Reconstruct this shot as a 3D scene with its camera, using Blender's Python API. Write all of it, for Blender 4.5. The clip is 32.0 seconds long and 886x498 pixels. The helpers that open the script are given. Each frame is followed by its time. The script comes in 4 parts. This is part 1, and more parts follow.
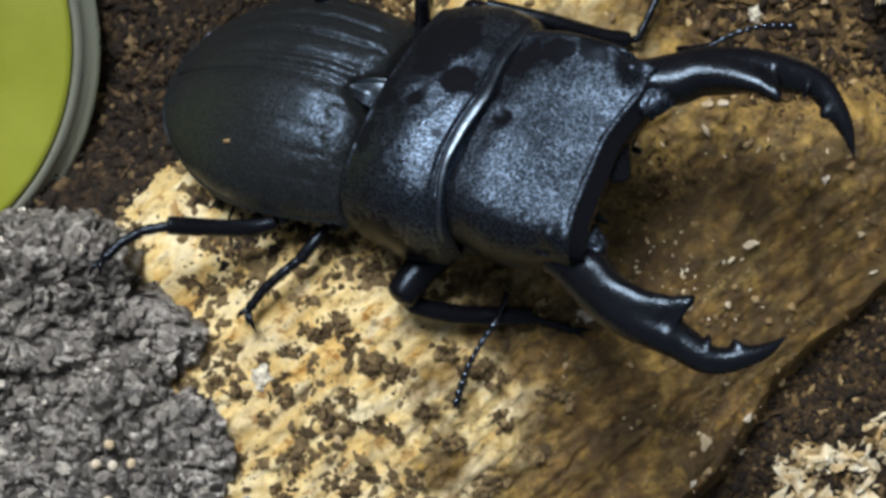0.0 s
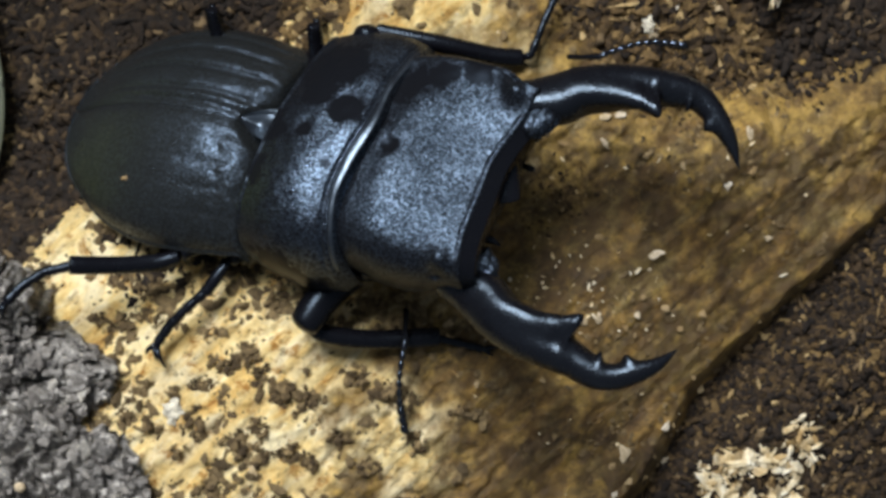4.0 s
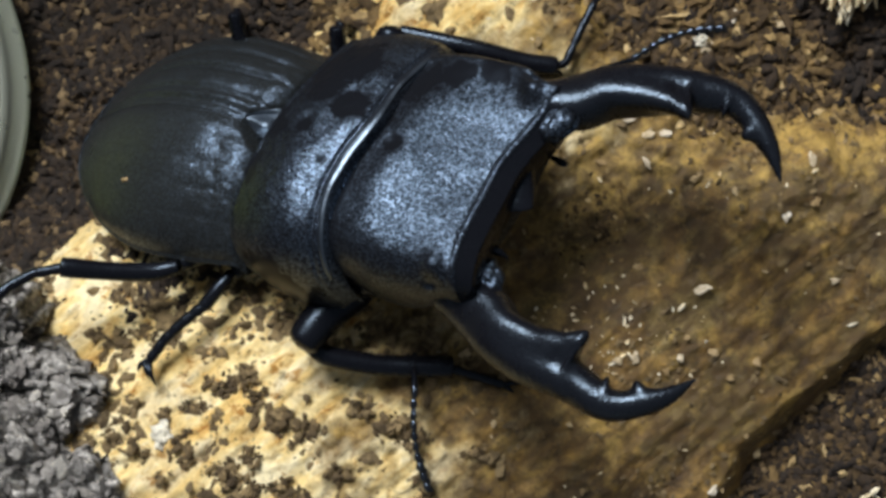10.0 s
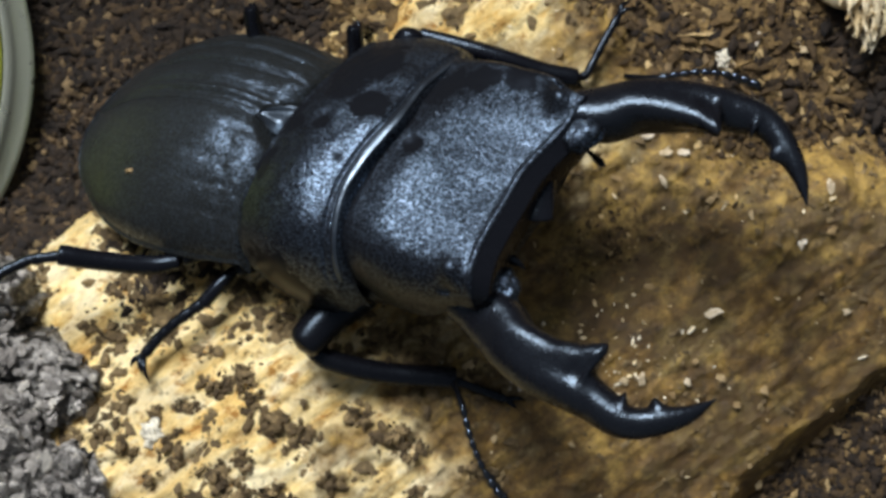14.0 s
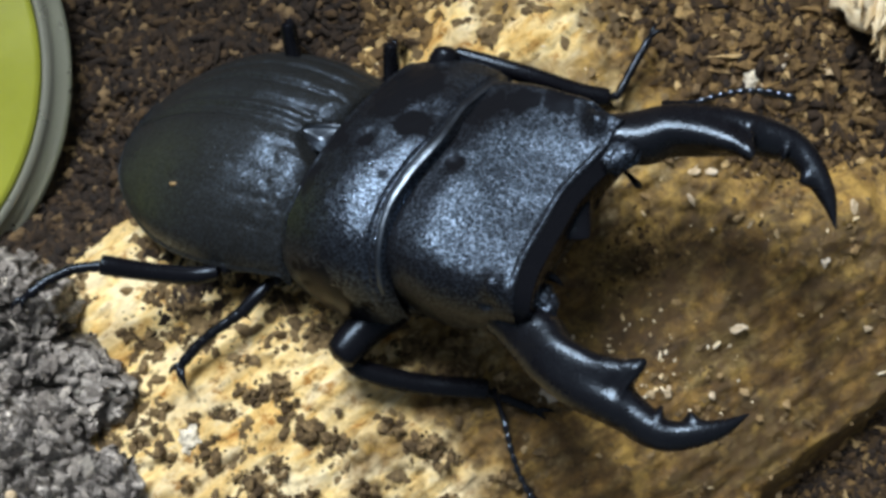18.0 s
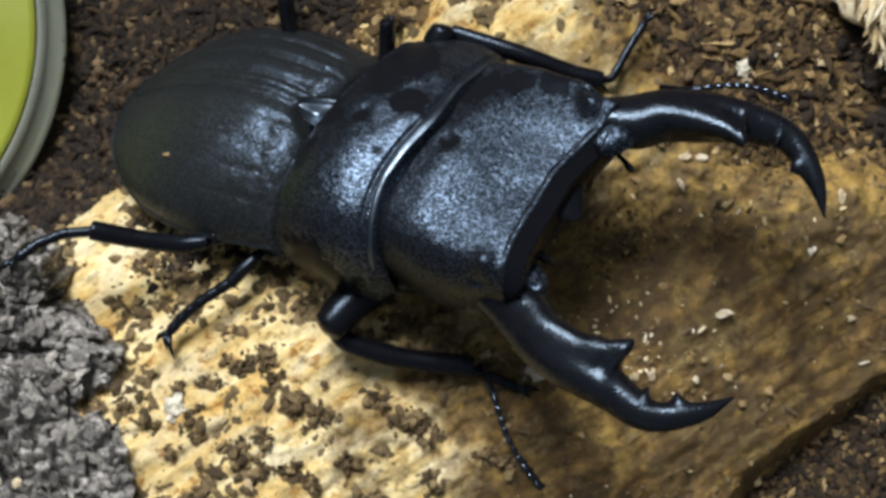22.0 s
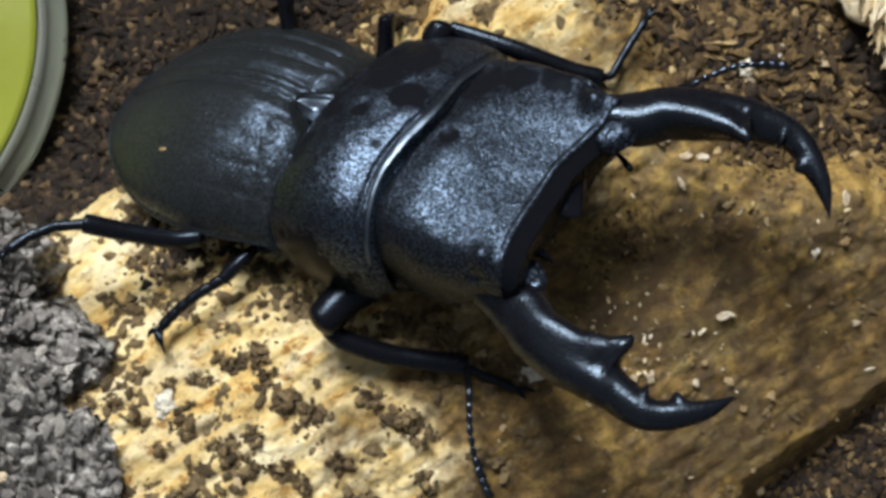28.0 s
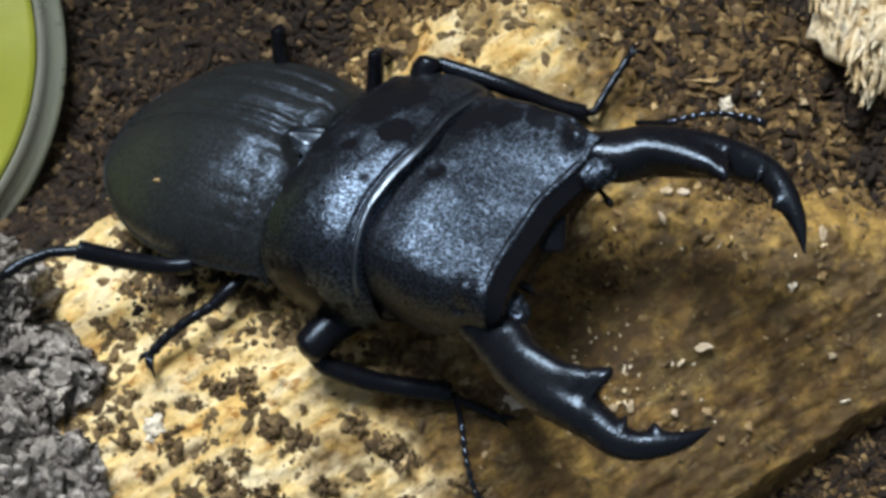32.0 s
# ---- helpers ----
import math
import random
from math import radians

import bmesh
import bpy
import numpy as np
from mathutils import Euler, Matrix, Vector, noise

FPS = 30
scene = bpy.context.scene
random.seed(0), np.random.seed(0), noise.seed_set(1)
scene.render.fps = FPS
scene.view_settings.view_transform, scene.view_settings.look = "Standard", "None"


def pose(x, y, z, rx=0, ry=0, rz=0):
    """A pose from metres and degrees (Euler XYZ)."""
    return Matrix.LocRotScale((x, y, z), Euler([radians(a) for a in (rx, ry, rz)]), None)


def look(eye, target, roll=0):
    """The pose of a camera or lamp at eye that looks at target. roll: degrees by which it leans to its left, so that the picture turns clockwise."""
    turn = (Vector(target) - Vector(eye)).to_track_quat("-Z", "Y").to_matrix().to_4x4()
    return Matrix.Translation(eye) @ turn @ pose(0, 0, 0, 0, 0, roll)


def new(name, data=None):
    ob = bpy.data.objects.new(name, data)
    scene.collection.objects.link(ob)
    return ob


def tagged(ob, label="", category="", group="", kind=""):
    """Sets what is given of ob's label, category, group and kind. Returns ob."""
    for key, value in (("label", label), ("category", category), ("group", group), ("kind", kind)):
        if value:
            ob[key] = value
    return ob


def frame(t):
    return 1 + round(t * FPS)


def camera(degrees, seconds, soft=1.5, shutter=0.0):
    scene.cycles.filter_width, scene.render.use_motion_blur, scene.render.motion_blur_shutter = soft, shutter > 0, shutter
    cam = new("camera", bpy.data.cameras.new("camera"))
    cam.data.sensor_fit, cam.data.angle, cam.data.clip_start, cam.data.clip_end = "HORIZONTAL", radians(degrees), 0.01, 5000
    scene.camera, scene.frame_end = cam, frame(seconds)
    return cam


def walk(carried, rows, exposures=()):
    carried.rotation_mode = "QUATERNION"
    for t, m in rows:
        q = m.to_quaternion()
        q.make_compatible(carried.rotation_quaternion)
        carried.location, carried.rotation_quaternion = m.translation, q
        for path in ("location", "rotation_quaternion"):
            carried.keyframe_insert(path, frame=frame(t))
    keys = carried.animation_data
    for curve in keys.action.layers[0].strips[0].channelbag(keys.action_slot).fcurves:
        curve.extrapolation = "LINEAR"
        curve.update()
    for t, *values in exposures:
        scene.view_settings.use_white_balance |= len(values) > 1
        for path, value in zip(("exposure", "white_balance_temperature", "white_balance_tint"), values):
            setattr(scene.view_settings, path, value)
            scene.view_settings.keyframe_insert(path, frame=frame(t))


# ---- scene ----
# One unit of the plan is 1.1 mm; heights count from 20 units below the lowest soil.
U = 0.0011


def w(x, y, z):
    """Plan units to world metres."""
    return Vector((x * U, y * U, (z - 20) * U))


PATH = [
    (0, -22.03, 20.69, 191.90, -8.216, -4.969, -2.000),
    (0.5, -18.20, 19.39, 192.10, -8.182, -4.465, -2.462),
    (1, -14.87, 21.25, 194.20, -7.794, -4.311, -3.493),
    (1.5, -14.01, 20.10, 194.11, -7.757, -4.455, -4.346),
    (2, -14.96, 21.38, 193.04, -7.895, -4.341, -5.148),
    (2.5, -14.83, 20.25, 192.60, -7.899, -4.594, -5.319),
    (3, -13.62, 21.69, 191.17, -8.584, -4.577, -5.000),
    (3.5, -10.64, 22.15, 192.03, -8.199, -5.120, -4.859),
    (5.5, -14.60, 22.61, 193.64, -7.416, -5.455, -4.573),
    (6, -16.69, 23.73, 193.49, -7.892, -5.099, -4.396),
    (6.5, -19.61, 28.28, 193.38, -8.327, -5.162, -4.052),
    (7, -18.87, 30.11, 194.89, -8.406, -5.085, -3.558),
    (7.5, -18.00, 31.53, 197.43, -8.176, -4.925, -3.478),
    (8, -16.01, 23.88, 196.67, -6.854, -5.356, -3.691),
    (8.5, -14.28, 20.00, 196.44, -6.262, -4.864, -3.618),
    (9, -5.09, 8.44, 181.46, -5.804, -1.560, -4.410),
    (9.5, 2.89, 7.26, 183.77, -2.764, 0.651, -3.998),
    (10, 2.69, 4.63, 181.09, -0.940, 1.242, -2.826),
    (10.5, 1.14, 2.28, 179.42, 0.001, 0.955, -1.684),
    (11, 3.01, 0.87, 179.00, 0.271, 1.000, -0.948),
    (11.5, 3.81, -0.12, 178.01, 0.844, 0.943, -0.925),
    (12, 2.73, -0.37, 177.33, 0.828, 0.915, -0.633),
    (12.5, 0.51, 1.38, 177.51, 0.566, 0.679, -0.210),
    (13, 0.00, -0.00, 176.78, 0.882, 0.672, 0.133),
    (13.5, -0.35, 2.91, 177.55, 0.601, 0.483, 0.274),
    (14, -0.92, 1.66, 178.04, 0.692, 0.177, 0.265),
    (14.5, -0.01, 0.05, 178.22, 0.611, 0.569, 0.290),
    (16.5, -1.47, 3.07, 180.25, 0.275, -0.459, 0.083),
    (17, -3.19, 4.93, 182.43, 0.530, -0.194, 0.173),
    (17.5, -6.00, 5.20, 182.17, 0.352, -0.341, 0.561),
    (18, -5.09, 4.26, 181.48, 0.197, -0.123, 0.956),
    (18.5, -4.86, 4.08, 181.12, 0.380, -0.252, 1.253),
    (19, -6.65, 2.12, 181.03, 0.769, -0.594, 1.395),
    (19.5, -6.72, 1.89, 180.53, 0.675, -0.725, 1.510),
    (20, -8.88, 2.05, 180.56, 0.411, -0.731, 1.836),
    (20.5, -7.74, 1.80, 181.24, 0.683, -0.884, 2.056),
    (21, -6.10, 0.45, 181.12, 0.443, -0.821, 2.446),
    (21.5, -6.24, -0.45, 181.37, 0.754, -1.116, 2.518),
    (22, -5.97, 1.60, 182.06, 0.259, -0.947, 2.726),
    (22.5, -5.84, 1.19, 182.10, 0.146, -1.088, 2.845),
    (23, -3.88, -0.36, 181.56, 0.322, -0.995, 2.672),
    (23.5, -5.18, -0.35, 181.37, 0.224, -0.822, 2.752),
    (24, -7.85, -0.81, 180.08, 0.477, -0.815, 2.796),
    (24.5, -1.43, -2.53, 180.63, 0.667, -0.334, 2.733),
    (25, -2.46, -2.53, 180.42, 1.285, -0.456, 2.478),
    (25.5, -1.31, -2.06, 179.68, 1.063, 0.083, 2.483),
    (27.5, -1.74, -4.52, 179.76, 2.392, 0.060, 3.016),
    (28, -2.73, -3.54, 179.94, 2.324, 0.068, 3.337),
    (28.5, 1.13, -5.44, 180.11, 2.471, 0.116, 3.390),
    (29, -0.36, -6.57, 180.48, 2.894, -0.148, 3.479),
    (29.5, 0.29, -7.65, 179.92, 2.619, -0.043, 3.594),
    (30, 1.57, -6.91, 180.43, 2.785, -0.062, 3.325),
    (30.5, -1.21, -6.44, 179.80, 2.556, -0.083, 3.635),
    (31, 0.59, -5.09, 180.66, 2.612, -0.018, 3.711),
    (31.5, -1.03, -2.59, 181.42, 2.629, 0.120, 3.864),
    (32, -0.96, -2.91, 183.30, 3.320, 0.144, 3.978),
]
cam = camera(36.0, 32.0, soft=3.3)
walk(cam, [(t, Matrix.Translation(w(x, y, z)) @ pose(0, 0, 0, rx, ry, rz)) for t, x, y, z, rx, ry, rz in PATH],
     exposures=[(0, -0.22), (3.5, -0.12), (8, -0.12), (9.5, 0.0), (32, 0.03)])

# ---- light ----
world = bpy.data.worlds.new("room")
scene.world = world
world.use_nodes = True
bg = world.node_tree.nodes["Background"]
bg.inputs["Color"].default_value = (0.75, 0.85, 1.0, 1)
bg.inputs["Strength"].default_value = 0.18
scene.view_settings.exposure = 0.0


def area_lamp(name, eye, target, size, power, colour):
    lamp = bpy.data.lights.new(name, "AREA")
    lamp.shape, lamp.size, lamp.energy, lamp.color = "DISK", size, power, colour
    ob = new(name, lamp)
    ob.matrix_world = look(eye, target)
    return ob


area_lamp("desk_lamp_light", (-0.165, 0.40, 0.44), (0, 0, 0.02), 0.27, 7.15, (0.89, 0.915, 0.965))

# ---- materials ----


def material(name, colour=(0.5, 0.5, 0.5), rough=0.5, metal=0.0):
    mat = bpy.data.materials.new(name)
    mat.use_nodes = True
    b = mat.node_tree.nodes["Principled BSDF"]
    b.inputs["Base Color"].default_value = (*colour, 1)
    b.inputs["Roughness"].default_value = rough
    b.inputs["Metallic"].default_value = metal
    return mat


class Nodes:
    """Short calls for the nodes of one material."""

    def __init__(self, mat):
        self.t = mat.node_tree
        self.b = self.t.nodes["Principled BSDF"]
        self.geo = self.t.nodes.new("ShaderNodeTexCoord").outputs["Object"]

    def link(self, a, b):
        self.t.links.new(a, b)

    def noise(self, scale, detail=4, rough=0.55, vec=None, distort=0.0):
        n = self.t.nodes.new("ShaderNodeTexNoise")
        n.inputs["Scale"].default_value, n.inputs["Detail"].default_value = scale, detail
        n.inputs["Roughness"].default_value, n.inputs["Distortion"].default_value = rough, distort
        self.link(vec or self.geo, n.inputs["Vector"])
        return n.outputs["Fac"]

    def ramp(self, fac, *stops):
        n = self.t.nodes.new("ShaderNodeValToRGB")
        while len(n.color_ramp.elements) < len(stops):
            n.color_ramp.elements.new(0.5)
        for e, (p, c) in zip(n.color_ramp.elements, stops):
            e.position, e.color = p, (*c, 1) if len(c) == 3 else c
        self.link(fac, n.inputs["Fac"])
        return n.outputs["Color"]

    def mix(self, fac, a, b, mode="MIX"):
        n = self.t.nodes.new("ShaderNodeMix")
        n.data_type, n.blend_type = "RGBA", mode
        for sock, v in ((n.inputs[0], fac), (n.inputs[6], a), (n.inputs[7], b)):
            if isinstance(v, (int, float)):
                sock.default_value = v
            elif isinstance(v, tuple):
                sock.default_value = (*v, 1)
            else:
                self.link(v, sock)
        return n.outputs[2]

    def math(self, op, a, b=0.0):
        n = self.t.nodes.new("ShaderNodeMath")
        n.operation = op
        for sock, v in zip(n.inputs, (a, b)):
            if isinstance(v, (int, float)):
                sock.default_value = v
            else:
                self.link(v, sock)
        return n.outputs[0]

    def mapped(self, turn=0.0, scale=(1, 1, 1), vec=None):
        n = self.t.nodes.new("ShaderNodeMapping")
        n.inputs["Rotation"].default_value = (0, 0, radians(turn))
        self.link(vec or self.geo, n.inputs["Vector"])
        m = self.t.nodes.new("ShaderNodeMapping")
        m.inputs["Scale"].default_value = scale
        self.link(n.outputs[0], m.inputs["Vector"])
        return m.outputs[0]

    def bump(self, height, strength=0.5, dist=0.0003, under=None):
        n = self.t.nodes.new("ShaderNodeBump")
        n.inputs["Strength"].default_value, n.inputs["Distance"].default_value = strength, dist
        self.link(height, n.inputs["Height"])
        if under:
            self.link(under, n.inputs["Normal"])
        return n.outputs[0]

    def rand(self):
        return self.t.nodes.new("ShaderNodeObjectInfo").outputs["Random"]

    def island(self):
        return self.t.nodes.new("ShaderNodeNewGeometry").outputs["Random Per Island"]

    def colour(self, s):
        self.link(s, self.b.inputs["Base Color"])

    def rough(self, s):
        self.link(s, self.b.inputs["Roughness"])

    def normal(self, s):
        self.link(s, self.b.inputs["Normal"])


def make_chitin(spots=(), glossy=0.5, shine=0.85, low=0.26, high=0.44, base=(0.006, 0.0065, 0.008)):
    """Matte black chitin with a fine sparkling grain; on worn or dimmed patches the grain and most sheen are gone and
    it is smooth.
    """
    mat = material("black_chitin", base, 0.4)
    n = Nodes(mat)
    worn_or_dimmed = n.ramp(n.noise(210, 5, 0.6), (glossy, (0, 0, 0)), (glossy + 0.07, (1, 1, 1)))
    for x, y, z, r in spots:
        d = n.t.nodes.new("ShaderNodeVectorMath")
        d.operation = "DISTANCE"
        n.link(n.geo, d.inputs[0])
        d.inputs[1].default_value = (x * U, y * U, z * U)
        wob = n.math("ADD", n.math("DIVIDE", d.outputs["Value"], r * U), n.math("MULTIPLY", n.math("SUBTRACT", n.noise(330, 6, 0.7), 0.5), 2.1))
        worn_or_dimmed = n.math("MAXIMUM", worn_or_dimmed, n.ramp(wob, (0.85, (1, 1, 1)), (1.0, (0, 0, 0))))
    grain = n.noise(4300, 1, 0.6)
    dull = n.ramp(n.noise(420, 5, 0.65), (0.35, (low, low, low)), (0.65, (high, high, high)))
    n.rough(n.mix(worn_or_dimmed, dull, (0.3, 0.3, 0.3)))
    pits = n.ramp(n.noise(3300, 2, 0.7), (0.40, (0.2 * shine,) * 3), (0.51, (0.9 * shine,) * 3), (0.60, (2.3 * shine,) * 3))
    pits = n.mix(1.0, pits, n.ramp(n.noise(130, 4, 0.6), (0.36, (0.7, 0.7, 0.7)), (0.62, (1.2, 1.2, 1.2))), "MULTIPLY")
    n.link(n.mix(worn_or_dimmed, pits, (0.07, 0.07, 0.07)), n.b.inputs["Specular IOR Level"])
    b = n.t.nodes.new("ShaderNodeBump")
    b.inputs["Distance"].default_value = 0.00013
    n.link(grain, b.inputs["Height"])
    n.link(n.ramp(worn_or_dimmed, (0, (0.66, 0.66, 0.66)), (1, (0.04, 0.04, 0.04))), b.inputs["Strength"])
    n.link(n.bump(n.noise(600, 3, 0.6), 0.06, 0.0003), b.inputs["Normal"])
    n.normal(b.outputs[0])
    n.b.inputs["Specular Tint"].default_value = (0.54, 0.74, 1.0, 1)
    return mat


def make_gloss(low=0.20, high=0.34, grain=0.2, shine=0.28):
    """Shiny black chitin of the limbs and jaws."""
    mat = material("glossy_black_chitin", (0.0045, 0.0045, 0.006), 0.2)
    n = Nodes(mat)
    n.rough(n.ramp(n.noise(500, 5, 0.6), (0.3, (low, low, low)), (0.75, (high, high, high))))
    n.normal(n.bump(n.noise(3600, 1), grain, 0.00013))
    n.b.inputs["Specular IOR Level"].default_value = shine
    n.b.inputs["Specular Tint"].default_value = (0.64, 0.82, 1.0, 1)
    return mat


def make_wood():
    mat = material("rotten_wood", (0.55, 0.36, 0.13), 0.8)
    n = Nodes(mat)
    fibre = n.mapped(-37, (0.4, 1, 1))
    grain = n.noise(330, 6, 0.6, fibre, 0.5)
    pale = n.ramp(grain, (0.27, (0.50, 0.25, 0.05)), (0.37, (0.75, 0.515, 0.18)), (0.47, (0.84, 0.665, 0.32)), (0.60, (0.89, 0.78, 0.51)))
    brown = n.ramp(grain, (0.30, (0.042, 0.024, 0.006)), (0.46, (0.112, 0.073, 0.022)), (0.60, (0.215, 0.152, 0.053)), (0.76, (0.38, 0.29, 0.13)))
    # the damp end of the log is stained brown, with an uneven border
    sep = n.t.nodes.new("ShaderNodeSeparateXYZ")
    n.link(n.geo, sep.inputs[0])
    x, y = sep.outputs[0], sep.outputs[1]
    side = n.math("ADD", n.math("ADD", n.math("MULTIPLY", x, 26.0), n.math("MULTIPLY", y, -9.0)), 0.18)
    side = n.math("ADD", side, n.math("MULTIPLY", n.math("SUBTRACT", n.noise(95, 4, 0.6), 0.5), 2.2))
    damp_or_shaded = n.ramp(side, (0.0, (0, 0, 0)), (0.32, (1, 1, 1)))
    c = n.mix(damp_or_shaded, pale, brown)
    blotch = n.ramp(n.noise(170, 7, 0.68, n.mapped(-37, (0.45, 1, 1)), 0.8), (0.48, (0, 0, 0)), (0.58, (1, 1, 1)))
    c = n.mix(n.math("MULTIPLY", blotch, n.math("ADD", n.math("MULTIPLY", damp_or_shaded, 0.35), 0.28)), c, n.ramp(n.noise(500, 5), (0.35, (0.13, 0.07, 0.018)), (0.65, (0.46, 0.27, 0.065))))
    speck = n.ramp(n.noise(800, 5, 0.7), (0.59, (0, 0, 0)), (0.67, (1, 1, 1)))
    c = n.mix(n.math("MULTIPLY", speck, 0.65), c, (0.07, 0.038, 0.014))
    # a dirty film in patches, and small orange spots of raw wood, denser towards +y
    film = n.ramp(n.noise(230, 8, 0.75, None, 1.0), (0.5, (0, 0, 0)), (0.64, (1, 1, 1)))
    c = n.mix(n.math("MULTIPLY", n.math("MULTIPLY", film, damp_or_shaded), 0.8), c, (0.055, 0.030, 0.010))
    raw = n.ramp(n.math("ADD", n.noise(190, 7, 0.72), n.math("MULTIPLY", n.ramp(y, (0.0, (0, 0, 0)), (0.012, (1, 1, 1))), 0.09)), (0.52, (0, 0, 0)), (0.64, (1, 1, 1)))
    c = n.mix(n.math("MULTIPLY", n.math("MULTIPLY", raw, damp_or_shaded), 0.6), c, (0.52, 0.34, 0.09))
    # fine strokes along the fibres and a fuzzy dirt
    stroke = n.noise(950, 5, 0.65, n.mapped(-37, (0.42, 1, 1)), 1.0)
    dark_lines = n.ramp(stroke, (0.30, (0.62, 0.55, 0.44)), (0.44, (0.98, 0.97, 0.94)), (0.65, (1.08, 1.08, 1.08)))
    faint_lines = n.ramp(stroke, (0.30, (0.88, 0.74, 0.50)), (0.42, (1.0, 0.98, 0.94)), (0.65, (1.05, 1.05, 1.02)))
    c = n.mix(1.0, c, n.mix(damp_or_shaded, faint_lines, dark_lines), "MULTIPLY")
    mottle = n.ramp(n.noise(210, 7, 0.72, None, 0.4), (0.36, (0.42, 0.36, 0.28)), (0.48, (0.9, 0.88, 0.84)), (0.62, (1.3, 1.3, 1.2)))
    c = n.mix(damp_or_shaded, c, n.mix(1.0, c, mottle, "MULTIPLY"))
    crust = n.ramp(n.noise(430, 7, 0.72, None, 0.6), (0.37, (0.50, 0.33, 0.16)), (0.46, (0.98, 0.96, 0.92)), (0.6, (1.06, 1.05, 1.0)))
    c = n.mix(n.math("SUBTRACT", 1.0, damp_or_shaded), c, n.mix(1.0, c, crust, "MULTIPLY"))
    fuzz = n.noise(380, 8, 0.78, None, 0.7)
    c = n.mix(n.math("MULTIPLY", n.ramp(fuzz, (0.40, (1, 1, 1)), (0.54, (0, 0, 0))), n.math("ADD", n.math("MULTIPLY", damp_or_shaded, 0.52), 0.16)), c, (0.10, 0.055, 0.018))
    n.colour(c)
    n.rough(n.ramp(damp_or_shaded, (0, (0.85, 0.85, 0.85)), (1, (0.5, 0.5, 0.5))))
    n.normal(n.bump(stroke, 0.45, 0.0008, n.bump(fuzz, 0.6, 0.0014)))
    return mat


def make_soil():
    mat = material("dark_soil", (0.06, 0.035, 0.018), 0.85)
    n = Nodes(mat)
    c = n.ramp(n.noise(520, 6, 0.7), (0.3, (0.018, 0.010, 0.004)), (0.5, (0.064, 0.037, 0.012)), (0.66, (0.15, 0.092, 0.034)), (0.78, (0.30, 0.21, 0.10)))
    # darker and damper round the cup
    # darker round the cup: the shade there is put into the colour
    sep = n.t.nodes.new("ShaderNodeSeparateXYZ")
    n.link(n.geo, sep.inputs[0])
    side = n.math("ADD", n.math("MULTIPLY", sep.outputs[0], -28.0), n.math("MULTIPLY", n.math("SUBTRACT", n.noise(60, 4), 0.5), 1.6))
    damp_or_shaded = n.ramp(side, (0.1, (1, 1, 1)), (0.5, (0.35, 0.37, 0.4)))
    n.colour(n.mix(1.0, c, damp_or_shaded, "MULTIPLY"))
    n.normal(n.bump(n.noise(700, 6, 0.75), 1.0, 0.0012))
    return mat


def make_crumb(name, *stops):
    mat = material(name, (0.1, 0.06, 0.03), 0.8)
    n = Nodes(mat)
    c = n.ramp(n.island(), *stops)
    mottle = n.ramp(n.noise(1300, 5, 0.75), (0.32, (0.55, 0.52, 0.48)), (0.5, (1.0, 1.0, 1.0)), (0.68, (1.5, 1.46, 1.36)))
    n.colour(n.mix(1.0, c, mottle, "MULTIPLY"))
    n.normal(n.bump(n.noise(1500, 5, 0.75), 0.9, 0.0006))
    return mat


def make_splinter():
    mat = material("splintered_pale_wood", (0.8, 0.7, 0.5), 0.8)
    n = Nodes(mat)
    c = n.ramp(n.island(), (0, (0.56, 0.41, 0.21)), (0.3, (0.80, 0.69, 0.47)), (1, (0.91, 0.85, 0.69)))
    c = n.mix(1.0, c, n.ramp(n.noise(330, 6, 0.7), (0.34, (0.5, 0.38, 0.22)), (0.46, (0.95, 0.86, 0.68)), (0.6, (1.08, 1.08, 1.06))), "MULTIPLY")
    n.colour(c)
    n.normal(n.bump(n.noise(700, 6, 0.7), 0.9, 0.0009))
    return mat


def make_pale_flake():
    mat = material("pale_wood_flake", (0.7, 0.58, 0.38), 0.75)
    n = Nodes(mat)
    base = n.ramp(n.rand(), (0, (0.34, 0.23, 0.10)), (0.45, (0.60, 0.46, 0.26)), (1, (0.82, 0.75, 0.62)))
    n.colour(n.mix(1.0, base, n.ramp(n.noise(1500, 4, 0.6), (0.3, (0.6, 0.55, 0.45)), (0.65, (1, 1, 1))), "MULTIPLY"))
    n.normal(n.bump(n.noise(2500, 4, 0.7), 0.7, 0.0004))
    return mat


